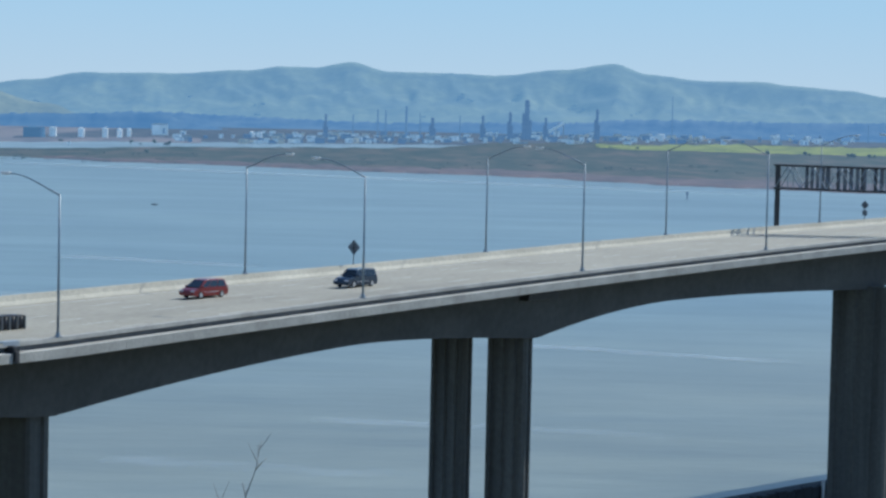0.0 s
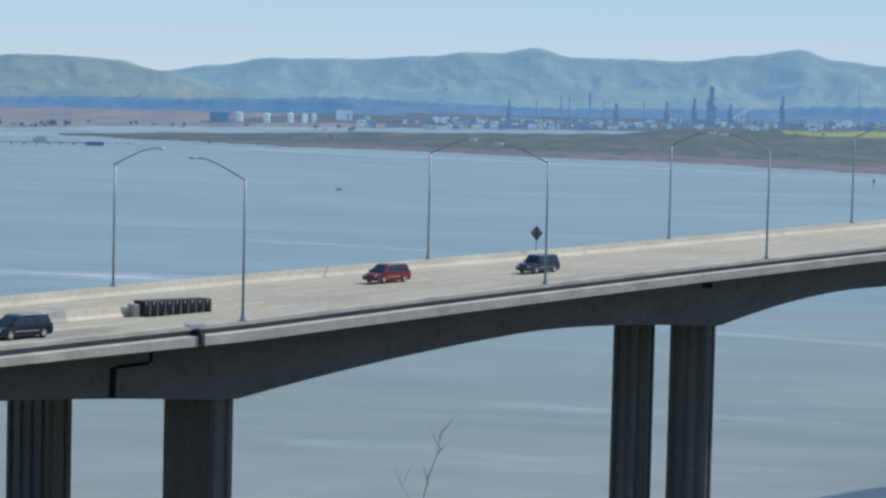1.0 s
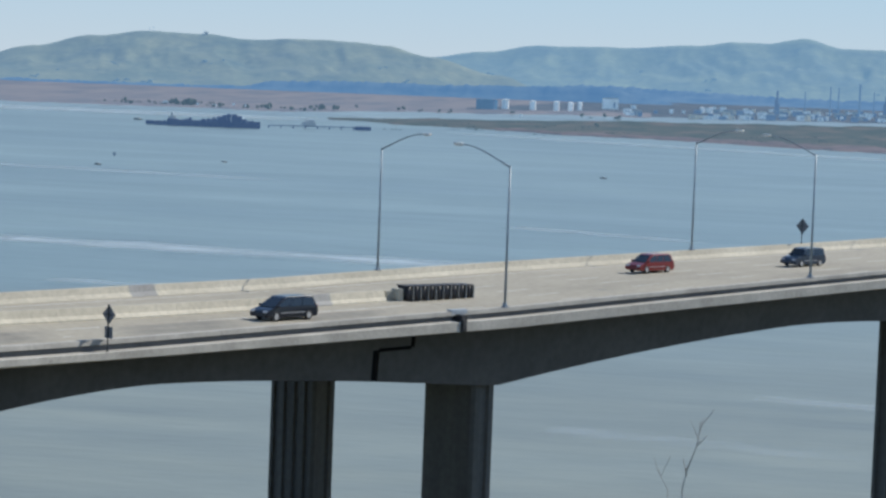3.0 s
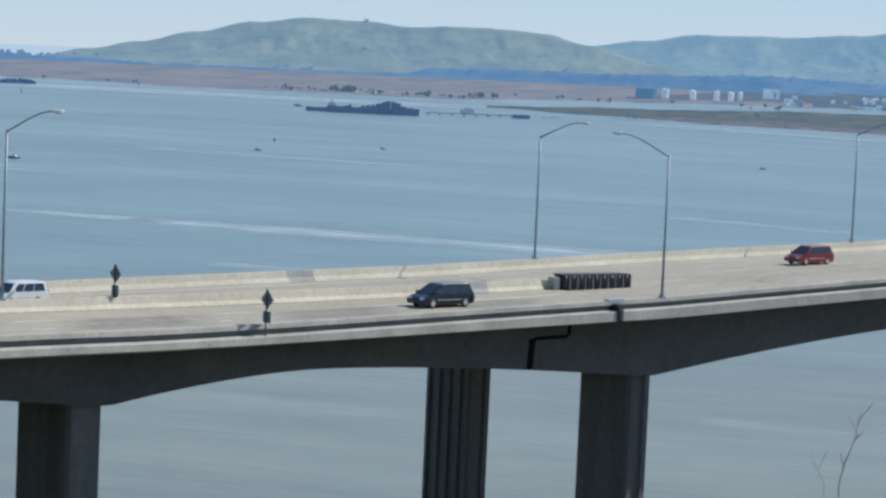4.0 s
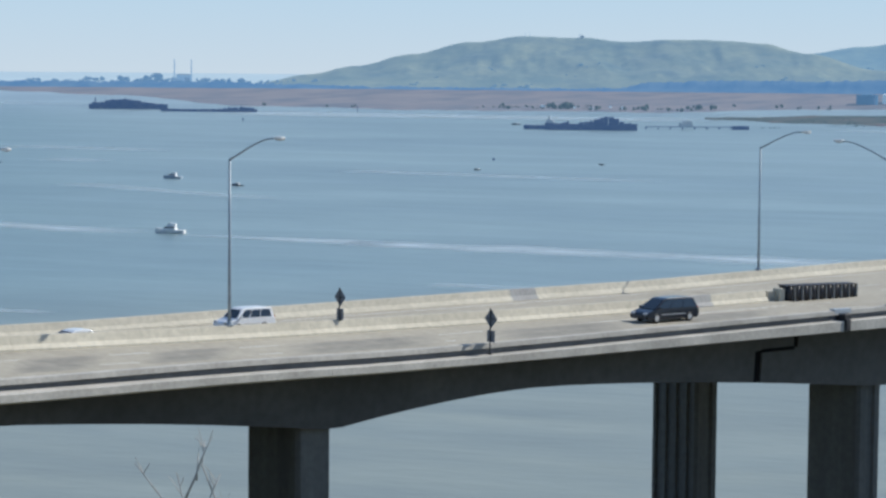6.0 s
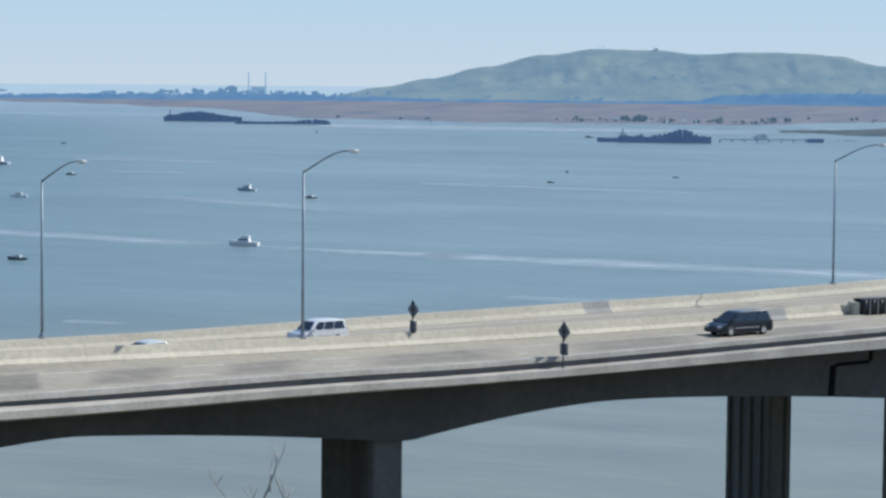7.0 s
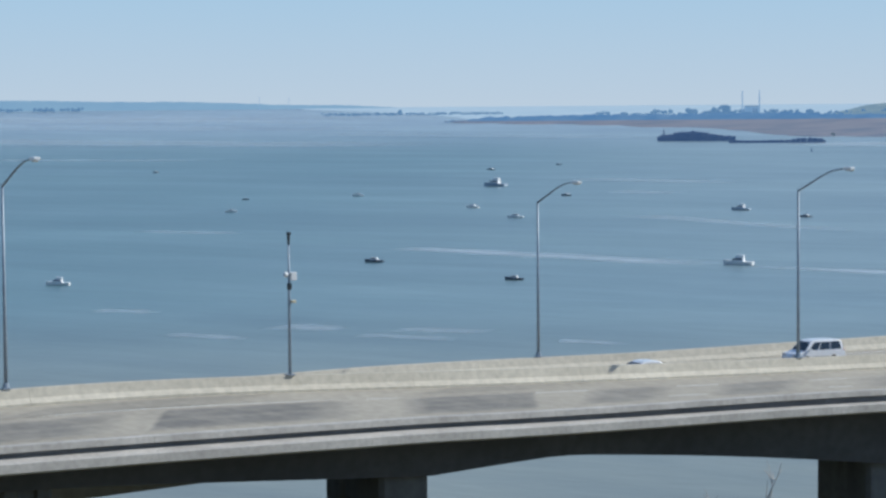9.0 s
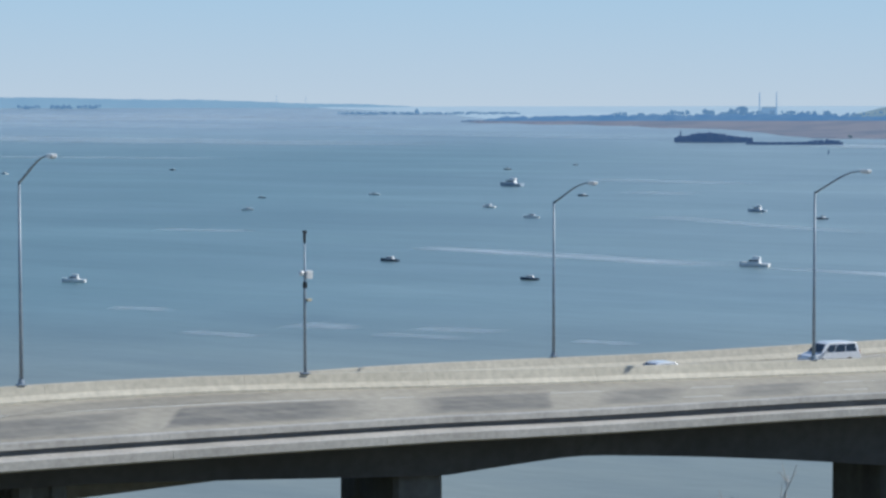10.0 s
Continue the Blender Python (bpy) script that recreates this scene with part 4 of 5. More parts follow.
            tube(bm, [(x, sgn * 0.9, 0.33), (x, sgn * 0.965, 0.33)], [0.22, 0.2], 14)
            part("rim", bm, RIM, wheel, "silver rim")
    for sgn in (-1, 1):
        bm = bmesh.new()
        box(bm, f - 0.32, f - 0.02, sgn * 0.66 - 0.2, sgn * 0.66 + 0.2, 0.62, 0.78, 0.04)
        part("headlight", bm, HEADLIGHT, body, "clear headlight")
        bm = bmesh.new()
        box(bm, b - 0.01, b + 0.15, sgn * 0.76 - 0.1, sgn * 0.76 + 0.1, 0.72, 1.05, 0.03)
        part("tail_light", bm, RED_LENS, body, "red tail light")
        bm = bmesh.new()
        box(bm, cowl - 0.3, cowl - 0.12, sgn * 1.0 - 0.1, sgn * 1.0 + 0.1, belt + 0.02, belt + 0.17, 0.04)
        part("mirror", bm, paint, body)
        bm = bmesh.new()
        box(bm, b + 1.35, f - 1.4, sgn * 0.925 - 0.012, sgn * 0.925 + 0.012, 0.56, 0.62, 0.008)
        part("side_trim", bm, RIM, body, "pale trim strip")
    bm = bmesh.new()
    box(bm, f - 0.1, f + 0.03, -0.78, 0.78, 0.3, 0.5, 0.05)
    part("front_bumper", bm, RUBBER if paint is BLACK_PAINT else paint, body)
    bm = bmesh.new()
    box(bm, b - 0.04, b + 0.1, -0.8, 0.8, 0.32, 0.55, 0.05)
    part("rear_bumper", bm, RUBBER if paint is BLACK_PAINT else paint, body)
    return ob


def on_road(s, w, turn=0.0):
    return pose(*at(s, w, deck_z(s, w) + 0.004), 0, 0, heading(s) + 180 + turn)


car("minivan", "red minivan driving on the bridge road", on_road(38.4, 18.4), RED_PAINT, 4.85, 1.76, 0.9, 1.0, 1.05, 0.1, 0.35)
car("suv", "dark blue boxy four-wheel-drive car on the bridge", on_road(56.0, 14.4), BLUE_PAINT, 4.75, 1.80, 1.35, 1.06, 0.5, 0.1, 0.22)
car("minivan", "black minivan with pale side trim on the bridge", on_road(-16.4, 6.9), BLACK_PAINT, 5.1, 1.76, 0.9, 1.0, 1.1, 0.1, 0.38)
car("sedan", "white saloon car on the slip road", on_road(-56.6, 21.4), WHITE_PAINT, 4.7, 1.42, 1.15, 0.92, 0.85, 0.75, 1.35)
car("suv", "white estate car with dark windows on the slip road", on_road(-43.0, 21.5), WHITE_PAINT, 4.1, 1.68, 0.95, 0.98, 0.55, 0.1, 0.22)


# ---- boats ----
def afloat(az, el):
    r = reach(el)
    return polar(r, az, bay_z(r)), r


def boat(az, el, length, turn, hull_mat, cabin_mat, label, fly=False, mast=0.0):
    """A motor boat with a pointed bow at +x; az, el: bearing and dip from the hillside."""
    p, r = afloat(az, el)
    ob = thing("motor_boat", label, "boat", pose(*p, 0, 0, turn), "boats on the bay")
    Lb, beam, free = length, length * 0.31, length * 0.11
    bm = bmesh.new()
    rings = []
    for k in range(9):
        u = k / 8
        x = (u - 0.5) * Lb
        half = beam / 2 * (1 if u < 0.45 else max(0.02, 1 - ((u - 0.45) / 0.55) ** 2.2))
        sheer = free * (1 + 0.55 * u * u)
        rings.append([bm.verts.new(v) for v in ((x, -half, sheer), (x, -half * 0.82, 0.05), (x, 0, -0.3), (x, half * 0.82, 0.05), (x, half, sheer))])
    for r0, r1 in zip(rings, rings[1:]):
        for j in range(4):
            bm.faces.new((r0[j], r0[j + 1], r1[j + 1], r1[j]))
        bm.faces.new((r0[4], r0[0], r1[0], r1[4]))
    bm.faces.new(rings[0])
    bm.faces.new(rings[-1])
    bmesh.ops.recalc_face_normals(bm, faces=bm.faces)
    part("hull", bm, hull_mat, ob)
    ch = length * 0.13
    bm = bmesh.new()
    extruded(bm, [(-0.22 * Lb, free * 0.9), (0.26 * Lb, free * 1.05), (0.12 * Lb, free + ch), (-0.18 * Lb, free + ch)], beam * 0.38, 0.12, free, 0.04)
    cab = part("cabin", bm, cabin_mat, ob)
    bm = bmesh.new()
    extruded(bm, [(-0.17 * Lb, free + ch * 0.45), (0.195 * Lb, free + ch * 0.45), (0.14 * Lb, free + ch * 0.85), (-0.16 * Lb, free + ch * 0.85)], beam * 0.385, 0.12, free, 0.0)
    part("window_band", bm, CAR_GLASS, cab, "dark cabin windows")
    if fly:
        bm = bmesh.new()
        extruded(bm, [(-0.2 * Lb, free + ch), (0.08 * Lb, free + ch), (0.03 * Lb, free + ch * 1.75), (-0.2 * Lb, free + ch * 1.6)], beam * 0.3, 0.1, free, 0.04)
        part("flybridge", bm, cabin_mat, ob)
    if mast:
        bm = bmesh.new()
        tube(bm, [(-0.05 * Lb, 0, free), (-0.05 * Lb, 0, free + mast)], 0.06, 6)
        part("mast", bm, STEEL, ob)
    return ob


# bearing, dip, metres, heading, dark hull, flybridge, mast
FLEET = [(-42.42, -4.14, 7.0, 185, 0, 1, 1.5), (-40.07, -1.51, 5.5, 170, 1, 0, 0), (-38.30, -2.47, 5.8, 10, 0, 0, 0), (-37.96, -2.18, 4.2, 20, 1, 0, 0),
         (-35.28, -2.12, 6.5, 190, 0, 0, 0), (-34.91, -3.70, 6.4, 175, 1, 0, 0), (-32.54, -2.42, 6.8, 170, 0, 0, 0), (-31.52, -2.67, 7.4, 185, 0, 0, 0),
         (-31.56, -4.15, 5.6, 178, 1, 0, 0), (-32.00, -1.91, 16.0, 165, 2, 1, 5), (-30.47, -1.41, 5.0, 170, 1, 0, 0), (-26.16, -2.51, 9.4, 170, 2, 1, 1),
         (-24.63, -2.68, 5.6, 165, 1, 0, 2), (-26.22, -3.81, 9.6, 176, 0, 1, 0), (-44.0, -1.58, 6.0, 170, 0, 0, 0), (-32.09, -1.52, 6.5, 170, 1, 0, 0),
         (-18.90, -2.26, 4.0, 170, 1, 0, 0), (-15.93, -2.11, 3.6, 170, 1, 0, 0), (-6.87, -2.16, 3.8, 175, 1, 0, 0), (-17.99, -1.17, 9.0, 175, 1, 0, 0), (-30.3, -2.15, 6, 170, 1, 0, 0)]
for az, el, ln, turn, dark, fly, mast in FLEET:
    boat(az, el, ln, turn - az * 0.5, (WHITE, NAVY, BLUE_HULL)[dark], WHITE, ("white motor boat with dark cabin windows", "small motor boat with dark hull on the bay", "cabin cruiser with pale blue hull and white cabin")[dark], fly, mast)


def wake(az0, el0, az1, el1, w0, w1, label, thick=1.0):
    """A ribbon on the water, thinning to its edges: foam, and painted sheen."""
    bm = bmesh.new()
    edge = bm.verts.layers.float.new("edge")
    n = 48
    prev = None
    p0, p1 = polar(reach(el0), az0, 0), polar(reach(el1), az1, 0)
    side = (p1 - p0).normalized().cross(Vector((0, 0, 1)))
    for k in range(n + 1):
        u = k / n
        p = p0 + (p1 - p0) * u + side * 3.0 * noise.noise(Vector((u * 5, az0, 0)))
        w = (w0 + (w1 - w0) * u) * (0.8 + 0.4 * noise.noise(Vector((u * 9, az0, 3))))
        row = []
        for q in (-0.5, -0.25, 0, 0.25, 0.5):
            v = bm.verts.new(p + side * w * q)
            far = math.hypot(v.co.x, v.co.y)
            v.co.z = bay_z(far) + (0.06 if far < 2000 else 0.3)
            v[edge] = thick * (1 - abs(2 * q)) * min(1.0, 6 * u + 0.45, 4 * (1 - u))
            row.append(v)
        if prev:
            for a, b in zip(range(4), range(1, 5)):
                bm.faces.new((prev[a], row[a], row[b], prev[b]))
        prev = row
    tagged(mesh_ob("wake", bm, FOAM), label, "foam", kind="stuff")


wake(-25.9, -3.84, -20.8, -4.06, 8.0, 36.0, "pale foam wake behind a motor boat")
wake(-22.0, -4.01, -8.0, -4.43, 34.0, 60.0, "spreading pale wake across the bay")
wake(-34.1, -3.37, -26.6, -3.81, 26.0, 42.0, "old pale wake across the bay")
wake(-28.7, -2.63, -23.3, -3.02, 36.0, 30.0, "faint wake streak on the bay", 0.6)
for az0, el0, az1, el1, w in ((-39.8, -5.35, -37.9, -5.50, 7), (-35.3, -5.45, -32.8, -5.56, 7), (-41.5, -4.75, -40.0, -4.85, 8), (-30.5, -5.60, -28.9, -5.70, 6), (-29.2, -2.05, -27.6, -2.1, 30), (-9.0, -3.4, -4.0, -3.6, 14), (1.0, -5.3, 9.0, -5.55, 9), (-3.0, -7.2, 6.0, -7.4, 7), (-37.2, -5.2, -35.6, -5.32, 12), (-34.2, -5.3, -32.0, -5.4, 10), (-40.5, -2.9, -38.0, -2.98, 14), (-20, -5.0, -14, -5.2, 10), (-30.5, -7.6, -22.5, -8.0, 14), (-8, -8.2, 0, -8.5, 8), (-30, -1.75, -26, -1.85, 40), (-22, -2.3, -14, -2.5, 26), (-46, -1.15, -38, -1.25, 60)):
    near = el0 < -6.5
    wake(az0, el0, az1, el1, w * 2.0, w * 1.6, "faint pale streak on the bay", 0.45 if near else 0.65)


# broad pale ribbons imitate the sky's sheen on calm water
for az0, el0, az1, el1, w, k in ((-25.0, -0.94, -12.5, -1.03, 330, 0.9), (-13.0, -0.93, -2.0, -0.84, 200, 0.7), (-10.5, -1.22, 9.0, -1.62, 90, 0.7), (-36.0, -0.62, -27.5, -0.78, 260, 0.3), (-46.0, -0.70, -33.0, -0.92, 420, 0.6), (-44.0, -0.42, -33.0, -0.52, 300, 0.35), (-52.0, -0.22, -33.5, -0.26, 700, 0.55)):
    wake(az0, el0, az1, el1, w, w, "pale sheet painted for sky sheen off the marsh shore", k)


def moored_ship(az, el, length, turn, height, seed, label, masts=(), hump=0.2, spread=0.16, house=None):
    """A long dark laid-up ship with deck houses and clutter."""
    rnd = random.Random(seed)
    p, r = afloat(az, el)
    ob = thing("moored_ship", label, "ship", pose(*p, 0, 0, turn), "laid-up ships")
    bm = bmesh.new()
    rings = []
    for k in range(13):
        u = k / 12
        half = length * 0.06 * min(1, 0.55 + 3 * u) * min(1, (1 - u) * 5 + 0.05)
        sheer = height * (0.42 + 0.12 * (2 * u - 1) ** 2)
        rings.append([bm.verts.new(v) for v in (((u - 0.5) * length, -half, sheer), ((u - 0.5) * length, -half * 0.9, -0.5), ((u - 0.5) * length, half * 0.9, -0.5), ((u - 0.5) * length, half, sheer))])
    for r0, r1 in zip(rings, rings[1:]):
        for j in range(4):
            bm.faces.new((r0[j], r0[(j + 1) % 4], r1[(j + 1) % 4], r1[j]))
    bm.faces.new(rings[0])
    bm.faces.new(rings[-1])
    bmesh.ops.recalc_face_normals(bm, faces=bm.faces)
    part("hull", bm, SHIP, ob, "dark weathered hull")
    x = -0.46 * length
    while x < 0.42 * length:
        w = rnd.uniform(0.025, 0.06) * length
        h = height * (0.46 + 0.5 * math.exp(-((x / length - hump) / spread) ** 2) + rnd.uniform(0.0, 0.12))
        bm = bmesh.new()
        box(bm, x, x + w, -length * 0.035, length * 0.035, height * 0.35, h, 0.6)
        if rnd.random() < 0.25:
            box(bm, x + w * 0.3, x + w * 0.6, -length * 0.02, length * 0.02, h - 0.3, h + height * 0.1, 0.2)
        part("deck_house", bm, SHIP, ob)
        x += w * rnd.uniform(0.96, 1.2)
    if house is not None:
        bm = bmesh.new()
        box(bm, (house - 0.07) * length, (house + 0.09) * length, -length * 0.065, length * 0.05, height * 0.4, height * 1.15, 0.3)
        box(bm, (house - 0.02) * length, (house + 0.02) * length, -length * 0.03, length * 0.03, height * 1.1, height * 1.7, 0.3)
        part("bridge_house", bm, SHIP_PALE, ob, "white bridge house")
    for u in masts:
        bm = bmesh.new()
        xx = u * length
        tube(bm, [(xx, 0, height * 0.4), (xx, 0, height * 1.25)], [1.1, 0.7], 6)
        part("mast", bm, SHIP, ob)


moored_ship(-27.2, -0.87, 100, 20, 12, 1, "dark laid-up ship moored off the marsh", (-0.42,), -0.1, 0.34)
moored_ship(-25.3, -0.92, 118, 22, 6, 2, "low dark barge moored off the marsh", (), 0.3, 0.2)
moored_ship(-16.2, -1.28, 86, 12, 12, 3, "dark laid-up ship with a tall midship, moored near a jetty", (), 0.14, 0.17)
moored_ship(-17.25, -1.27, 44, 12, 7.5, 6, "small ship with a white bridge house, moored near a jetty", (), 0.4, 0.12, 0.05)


def jetty():
    """A low timber jetty on piles."""
    ob = thing("jetty", "low grey timber jetty on piles", "jetty")
    a, b = afloat(-14.9, -1.25)[0], afloat(-12.6, -1.23)[0]
    d = b - a
    turn = math.degrees(math.atan2(d.y, d.x))
    bm = bmesh.new()
    box(bm, 0, d.length, -1.5, 1.5, 2.2, 2.9, 0.1)
    part("walkway", bm, SHIP, ob)
    for k in range(9):
        bm = bmesh.new()
        tube(bm, [(d.length * k / 8, 0, -1), (d.length * k / 8, 0, 2.3)], 0.6, 8)
        part("pile", bm, SHIP, ob)
    bm = bmesh.new()
    box(bm, d.length * 0.35, d.length * 0.47, -3, 3, 2.9, 6.5, 0.2)
    box(bm, d.length * 0.38, d.length * 0.46, -2, 2, 6.5, 8.5, 0.2)
    part("shed", bm, SHIP_PALE, ob, "small grey shed")
    bm = bmesh.new()
    box(bm, d.length * 0.9, d.length * 1.05, -3, 3, -0.4, 3.6, 0.2)
    part("landing", bm, SHIP, ob)
    ob.matrix_basis = pose(*a, 0, 0, turn)


jetty()


def channel_marker(az, el, high):
    """A thin marker post with a board."""
    p, r = afloat(az, el)
    ob = thing("channel_marker", "thin dark channel marker post in the bay", "marker", pose(*p, 0, 0, -az), "channel markers")
    bm = bmesh.new()
    tube(bm, [(0, 0, -1), (0, 0, high)], 0.3, 8)
    part("post", bm, SHIP, ob)
    bm = bmesh.new()
    box(bm, -0.7, 0.7, -0.2, 0.2, high - min(2.2, 0.6 * high), high, 0.05)
    part("board", bm, SHIP, ob)


for az, el, high in ((5.8, -1.75, 5.0), (-24.5, -1.15, 4.0), (-21.78, -0.92, 8.0), (-18.52, -2.04, 1.8)):
    channel_marker(az, el, high)


def dock_fender():
    """A dark timber fender beside the column's foot."""
    ob = thing("dock_fender", "dark timber fender wall with pale posts in the water", "fender")
    a, b = polar(306, 7.1, 0), polar(346, 11.6, 0)
    d = b - a
    turn = math.degrees(math.atan2(d.y, d.x))
    for k in range(24):
        bm = bmesh.new()
        x0, x1 = d.length * k / 24, d.length * (k + 0.94) / 24
        box(bm, x0, x1, -0.3, 0.3, -1.0, 2.3 + 0.1 * (k % 3), 0.05)
        part("plank", bm, TIMBER, ob)
    for k in range(5):
        bm = bmesh.new()
        tube(bm, [(d.length * (0.42 + 0.035 * k), -0.55, -1), (d.length * (0.42 + 0.035 * k), -0.55, 3.0)], 0.22, 8)
        part("post", bm, WHITE, ob, "pale post")
    bm = bmesh.new()
    box(bm, 0, d.length, 0.3, 3.0, 1.8, 2.2, 0.05)
    part("walkway", bm, TIMBER, ob)
    ob.matrix_basis = pose(*a, 0, 0, turn)


dock_fender()


# ---- far shore: refinery, power station, trees ----
def ashore(az, el):
    p, r = afloat(az, el)
    return p + Vector((0, 0, 1.0)), r


def px(r, n):
    """Metres that n thousandths of the range make."""
    return r * n / 1000


def storage_tank(az, el, w, h, mat, label):
    p, r = ashore(az, el)
    ob = thing("storage_tank", label, "storage tank", pose(*p), "storage tanks of the refinery")
    bm = bmesh.new()
    R, Hh = px(r, w) / 2, px(r, h)
    tube(bm, [(0, 0, -1), (0, 0, Hh * 0.94)], R, 20)
    part("shell", bm, mat, ob)
    bm = bmesh.new()
    tube(bm, [(0, 0, Hh * 0.94), (0, 0, Hh)], [R * 1.02, R * 0.3], 20)
    part("roof", bm, mat, ob)
    bm = bmesh.new()
    tube(bm, [(R * 0.8, -R * 0.75, 0), (R * 0.8, -R * 0.75, Hh)], R * 0.06, 6)
    part("ladder", bm, FAR_DARK, ob)


for az, el, w, h, pale in ((-9.72, -0.63, 9.0, 4.4, 0), (-9.28, -0.61, 3.0, 4.2, 1), (-8.62, -0.61, 2.6, 4.0, 1), (-8.06, -0.61, 2.4, 4.2, 1), (-7.72, -0.60, 2.2, 3.8, 1), (-7.5, -0.58, 1.8, 3.6, 1), (-4.6, -0.53, 2.0, 2.6, 1), (-4.4, -0.53, 1.6, 2.6, 1), (6.1, -0.38, 1.6, 2.2, 1), (7.9, -0.33, 1.5, 2.4, 1), (8.6, -0.33, 2.0, 2.2, 1), (5.15, -0.40, 2.2, 3.0, 1)):
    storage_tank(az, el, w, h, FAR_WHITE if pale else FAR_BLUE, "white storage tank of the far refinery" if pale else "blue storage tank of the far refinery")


def works_building(az, el, w, h, mat, rnd, label):
    p, r = ashore(az, el)
    ob = thing("works_building", label, "building", pose(*p, 0, 0, -az), "buildings of the refinery")
    W, Hh = px(r, w), px(r, h)
    bm = bmesh.new()
    box(bm, -W / 2, W / 2, -W * 0.3, W * 0.3, -1, Hh, 0.3)
    part("wall", bm, mat, ob)
    bm = bmesh.new()
    extruded(bm, [(-W * 0.53, Hh), (W * 0.53, Hh), (W * 0.4, Hh * 1.12), (-W * 0.4, Hh * 1.12)], W * 0.33)
    part("roof", bm, FAR_GREY, ob)
    for k in range(rnd.randint(1, 3)):
        bm = bmesh.new()
        x = rnd.uniform(-0.4, 0.3) * W
        box(bm, x, x + W * 0.1, -W * 0.32, -W * 0.29, Hh * 0.15, Hh * 0.7)
        part("opening", bm, FAR_DARK, ob)


YARD = [(-10.2, -0.66), (-6, -0.64), (0, -0.61), (2, -0.55), (4, -0.47), (10, -0.42), (14, -0.4)]
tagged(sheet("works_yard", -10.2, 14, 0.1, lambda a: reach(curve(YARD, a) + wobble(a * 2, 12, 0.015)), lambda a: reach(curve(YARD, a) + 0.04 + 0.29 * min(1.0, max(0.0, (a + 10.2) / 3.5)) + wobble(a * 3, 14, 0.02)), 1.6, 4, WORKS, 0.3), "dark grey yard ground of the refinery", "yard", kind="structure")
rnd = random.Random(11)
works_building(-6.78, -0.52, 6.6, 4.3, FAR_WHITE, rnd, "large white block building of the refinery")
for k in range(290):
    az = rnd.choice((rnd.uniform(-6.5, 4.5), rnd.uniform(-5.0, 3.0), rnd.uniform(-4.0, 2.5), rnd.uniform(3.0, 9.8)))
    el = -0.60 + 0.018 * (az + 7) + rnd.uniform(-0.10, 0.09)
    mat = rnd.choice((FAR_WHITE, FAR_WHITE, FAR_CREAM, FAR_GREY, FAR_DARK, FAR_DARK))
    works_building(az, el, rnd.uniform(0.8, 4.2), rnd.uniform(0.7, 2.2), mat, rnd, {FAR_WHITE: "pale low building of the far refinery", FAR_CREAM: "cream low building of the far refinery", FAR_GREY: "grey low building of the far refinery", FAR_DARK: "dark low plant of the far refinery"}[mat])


def works_tower(az, el, top, w, label, stack=False):
    p, r = ashore(az, el)
    ob = thing("works_tower", label, "tower", pose(*p, 0, 0, -az), "towers of the refinery")
    Hh, W = r * (math.tan(radians(top)) - math.tan(radians(el))), px(r, w)
    bm = bmesh.new()
    if stack:
        mat = HAZE_STACK if az < -20 else FAR_STACK
        tube(bm, [(0, 0, -1), (0, 0, Hh)], [W * 0.34, W * 0.22], 10)
        part("chimney", bm, mat, ob)
        bm = bmesh.new()
        tube(bm, [(0, 0, Hh * 0.97), (0, 0, Hh)], W * 0.27, 10)
        part("rim", bm, mat, ob)
        return
    for k, sx in enumerate((-0.3, 0.0, 0.3)):
        bm = bmesh.new()
        top_at = Hh * (0.66, 1.0, 0.5)[k]
        tube(bm, [(sx * W, 0, -1), (sx * W, 0, top_at * 0.97), (sx * W, 0, top_at)], [W * (0.17, 0.24, 0.16)[k], W * (0.17, 0.22, 0.16)[k], W * 0.1], 10)
        part("vessel", bm, FAR_DARK, ob)
    for k in range(6):
        bm = bmesh.new()
        z = Hh * (k + 0.5) / 6.5
        half = W * (0.5 if k < 3 else 0.3)
        box(bm, -half, half, -half, half, z, z + Hh * 0.02)
        part("platform", bm, FAR_DARK, ob)


for az, el, top, w in ((1.95, -0.44, 0.52, 4.4), (1.55, -0.44, 0.22, 2.6), (3.62, -0.40, 0.33, 2.6), (0.9, -0.46, 0.12, 2.6), (-2.85, -0.5, 0.08, 2.2), (2.4, -0.43, 0.1, 2.4), (-0.3, -0.48, 0.05, 3)):
    works_tower(az, el, top, w, "dark refinery column tower with platforms")
for az, el, top, w in ((-1.61, -0.48, 0.21, 1.2), (-1.42, -0.48, 0.19, 1.2), (-0.93, -0.47, 0.30, 1.9), (-0.6, -0.47, 0.14, 1.0), (-2.2, -0.49, 0.08, 1.0), (0.35, -0.46, 0.1, 1.0), (5.4, -0.38, 0.68, 0.7), (-26.12, -0.24, 0.30, 0.9), (-25.72, -0.24, 0.30, 0.9), (10.0, -0.33, 0.1, 0.8), (-37.6, -0.05, 0.26, 0.35), (-36.9, -0.05, 0.24, 0.35)):
    works_tower(az, el, top, w, "slim pale-blue chimney stack in the haze", True)


def conveyor():
    p, r = ashore(2.28, -0.4)
    ob = thing("conveyor", "pale sloping conveyor of the refinery", "conveyor", pose(*p, 0, 0, -2.3))
    bm = bmesh.new()
    a, b = (0, 0, px(r, 0.8)), (px(r, 9.5), 0, px(r, 6.6))
    tube(bm, [a, b], px(r, 0.7), 6)
    part("gallery", bm, FAR_WHITE, ob)
    for u in (0.35, 0.7, 1.0):
        bm = bmesh.new()
        x, z = b[0] * u, a[2] + (b[2] - a[2]) * u
        tube(bm, [(x, 0, -1), (x, 0, z)], px(r, 0.25), 6)
        part("trestle", bm, FAR_GREY, ob)


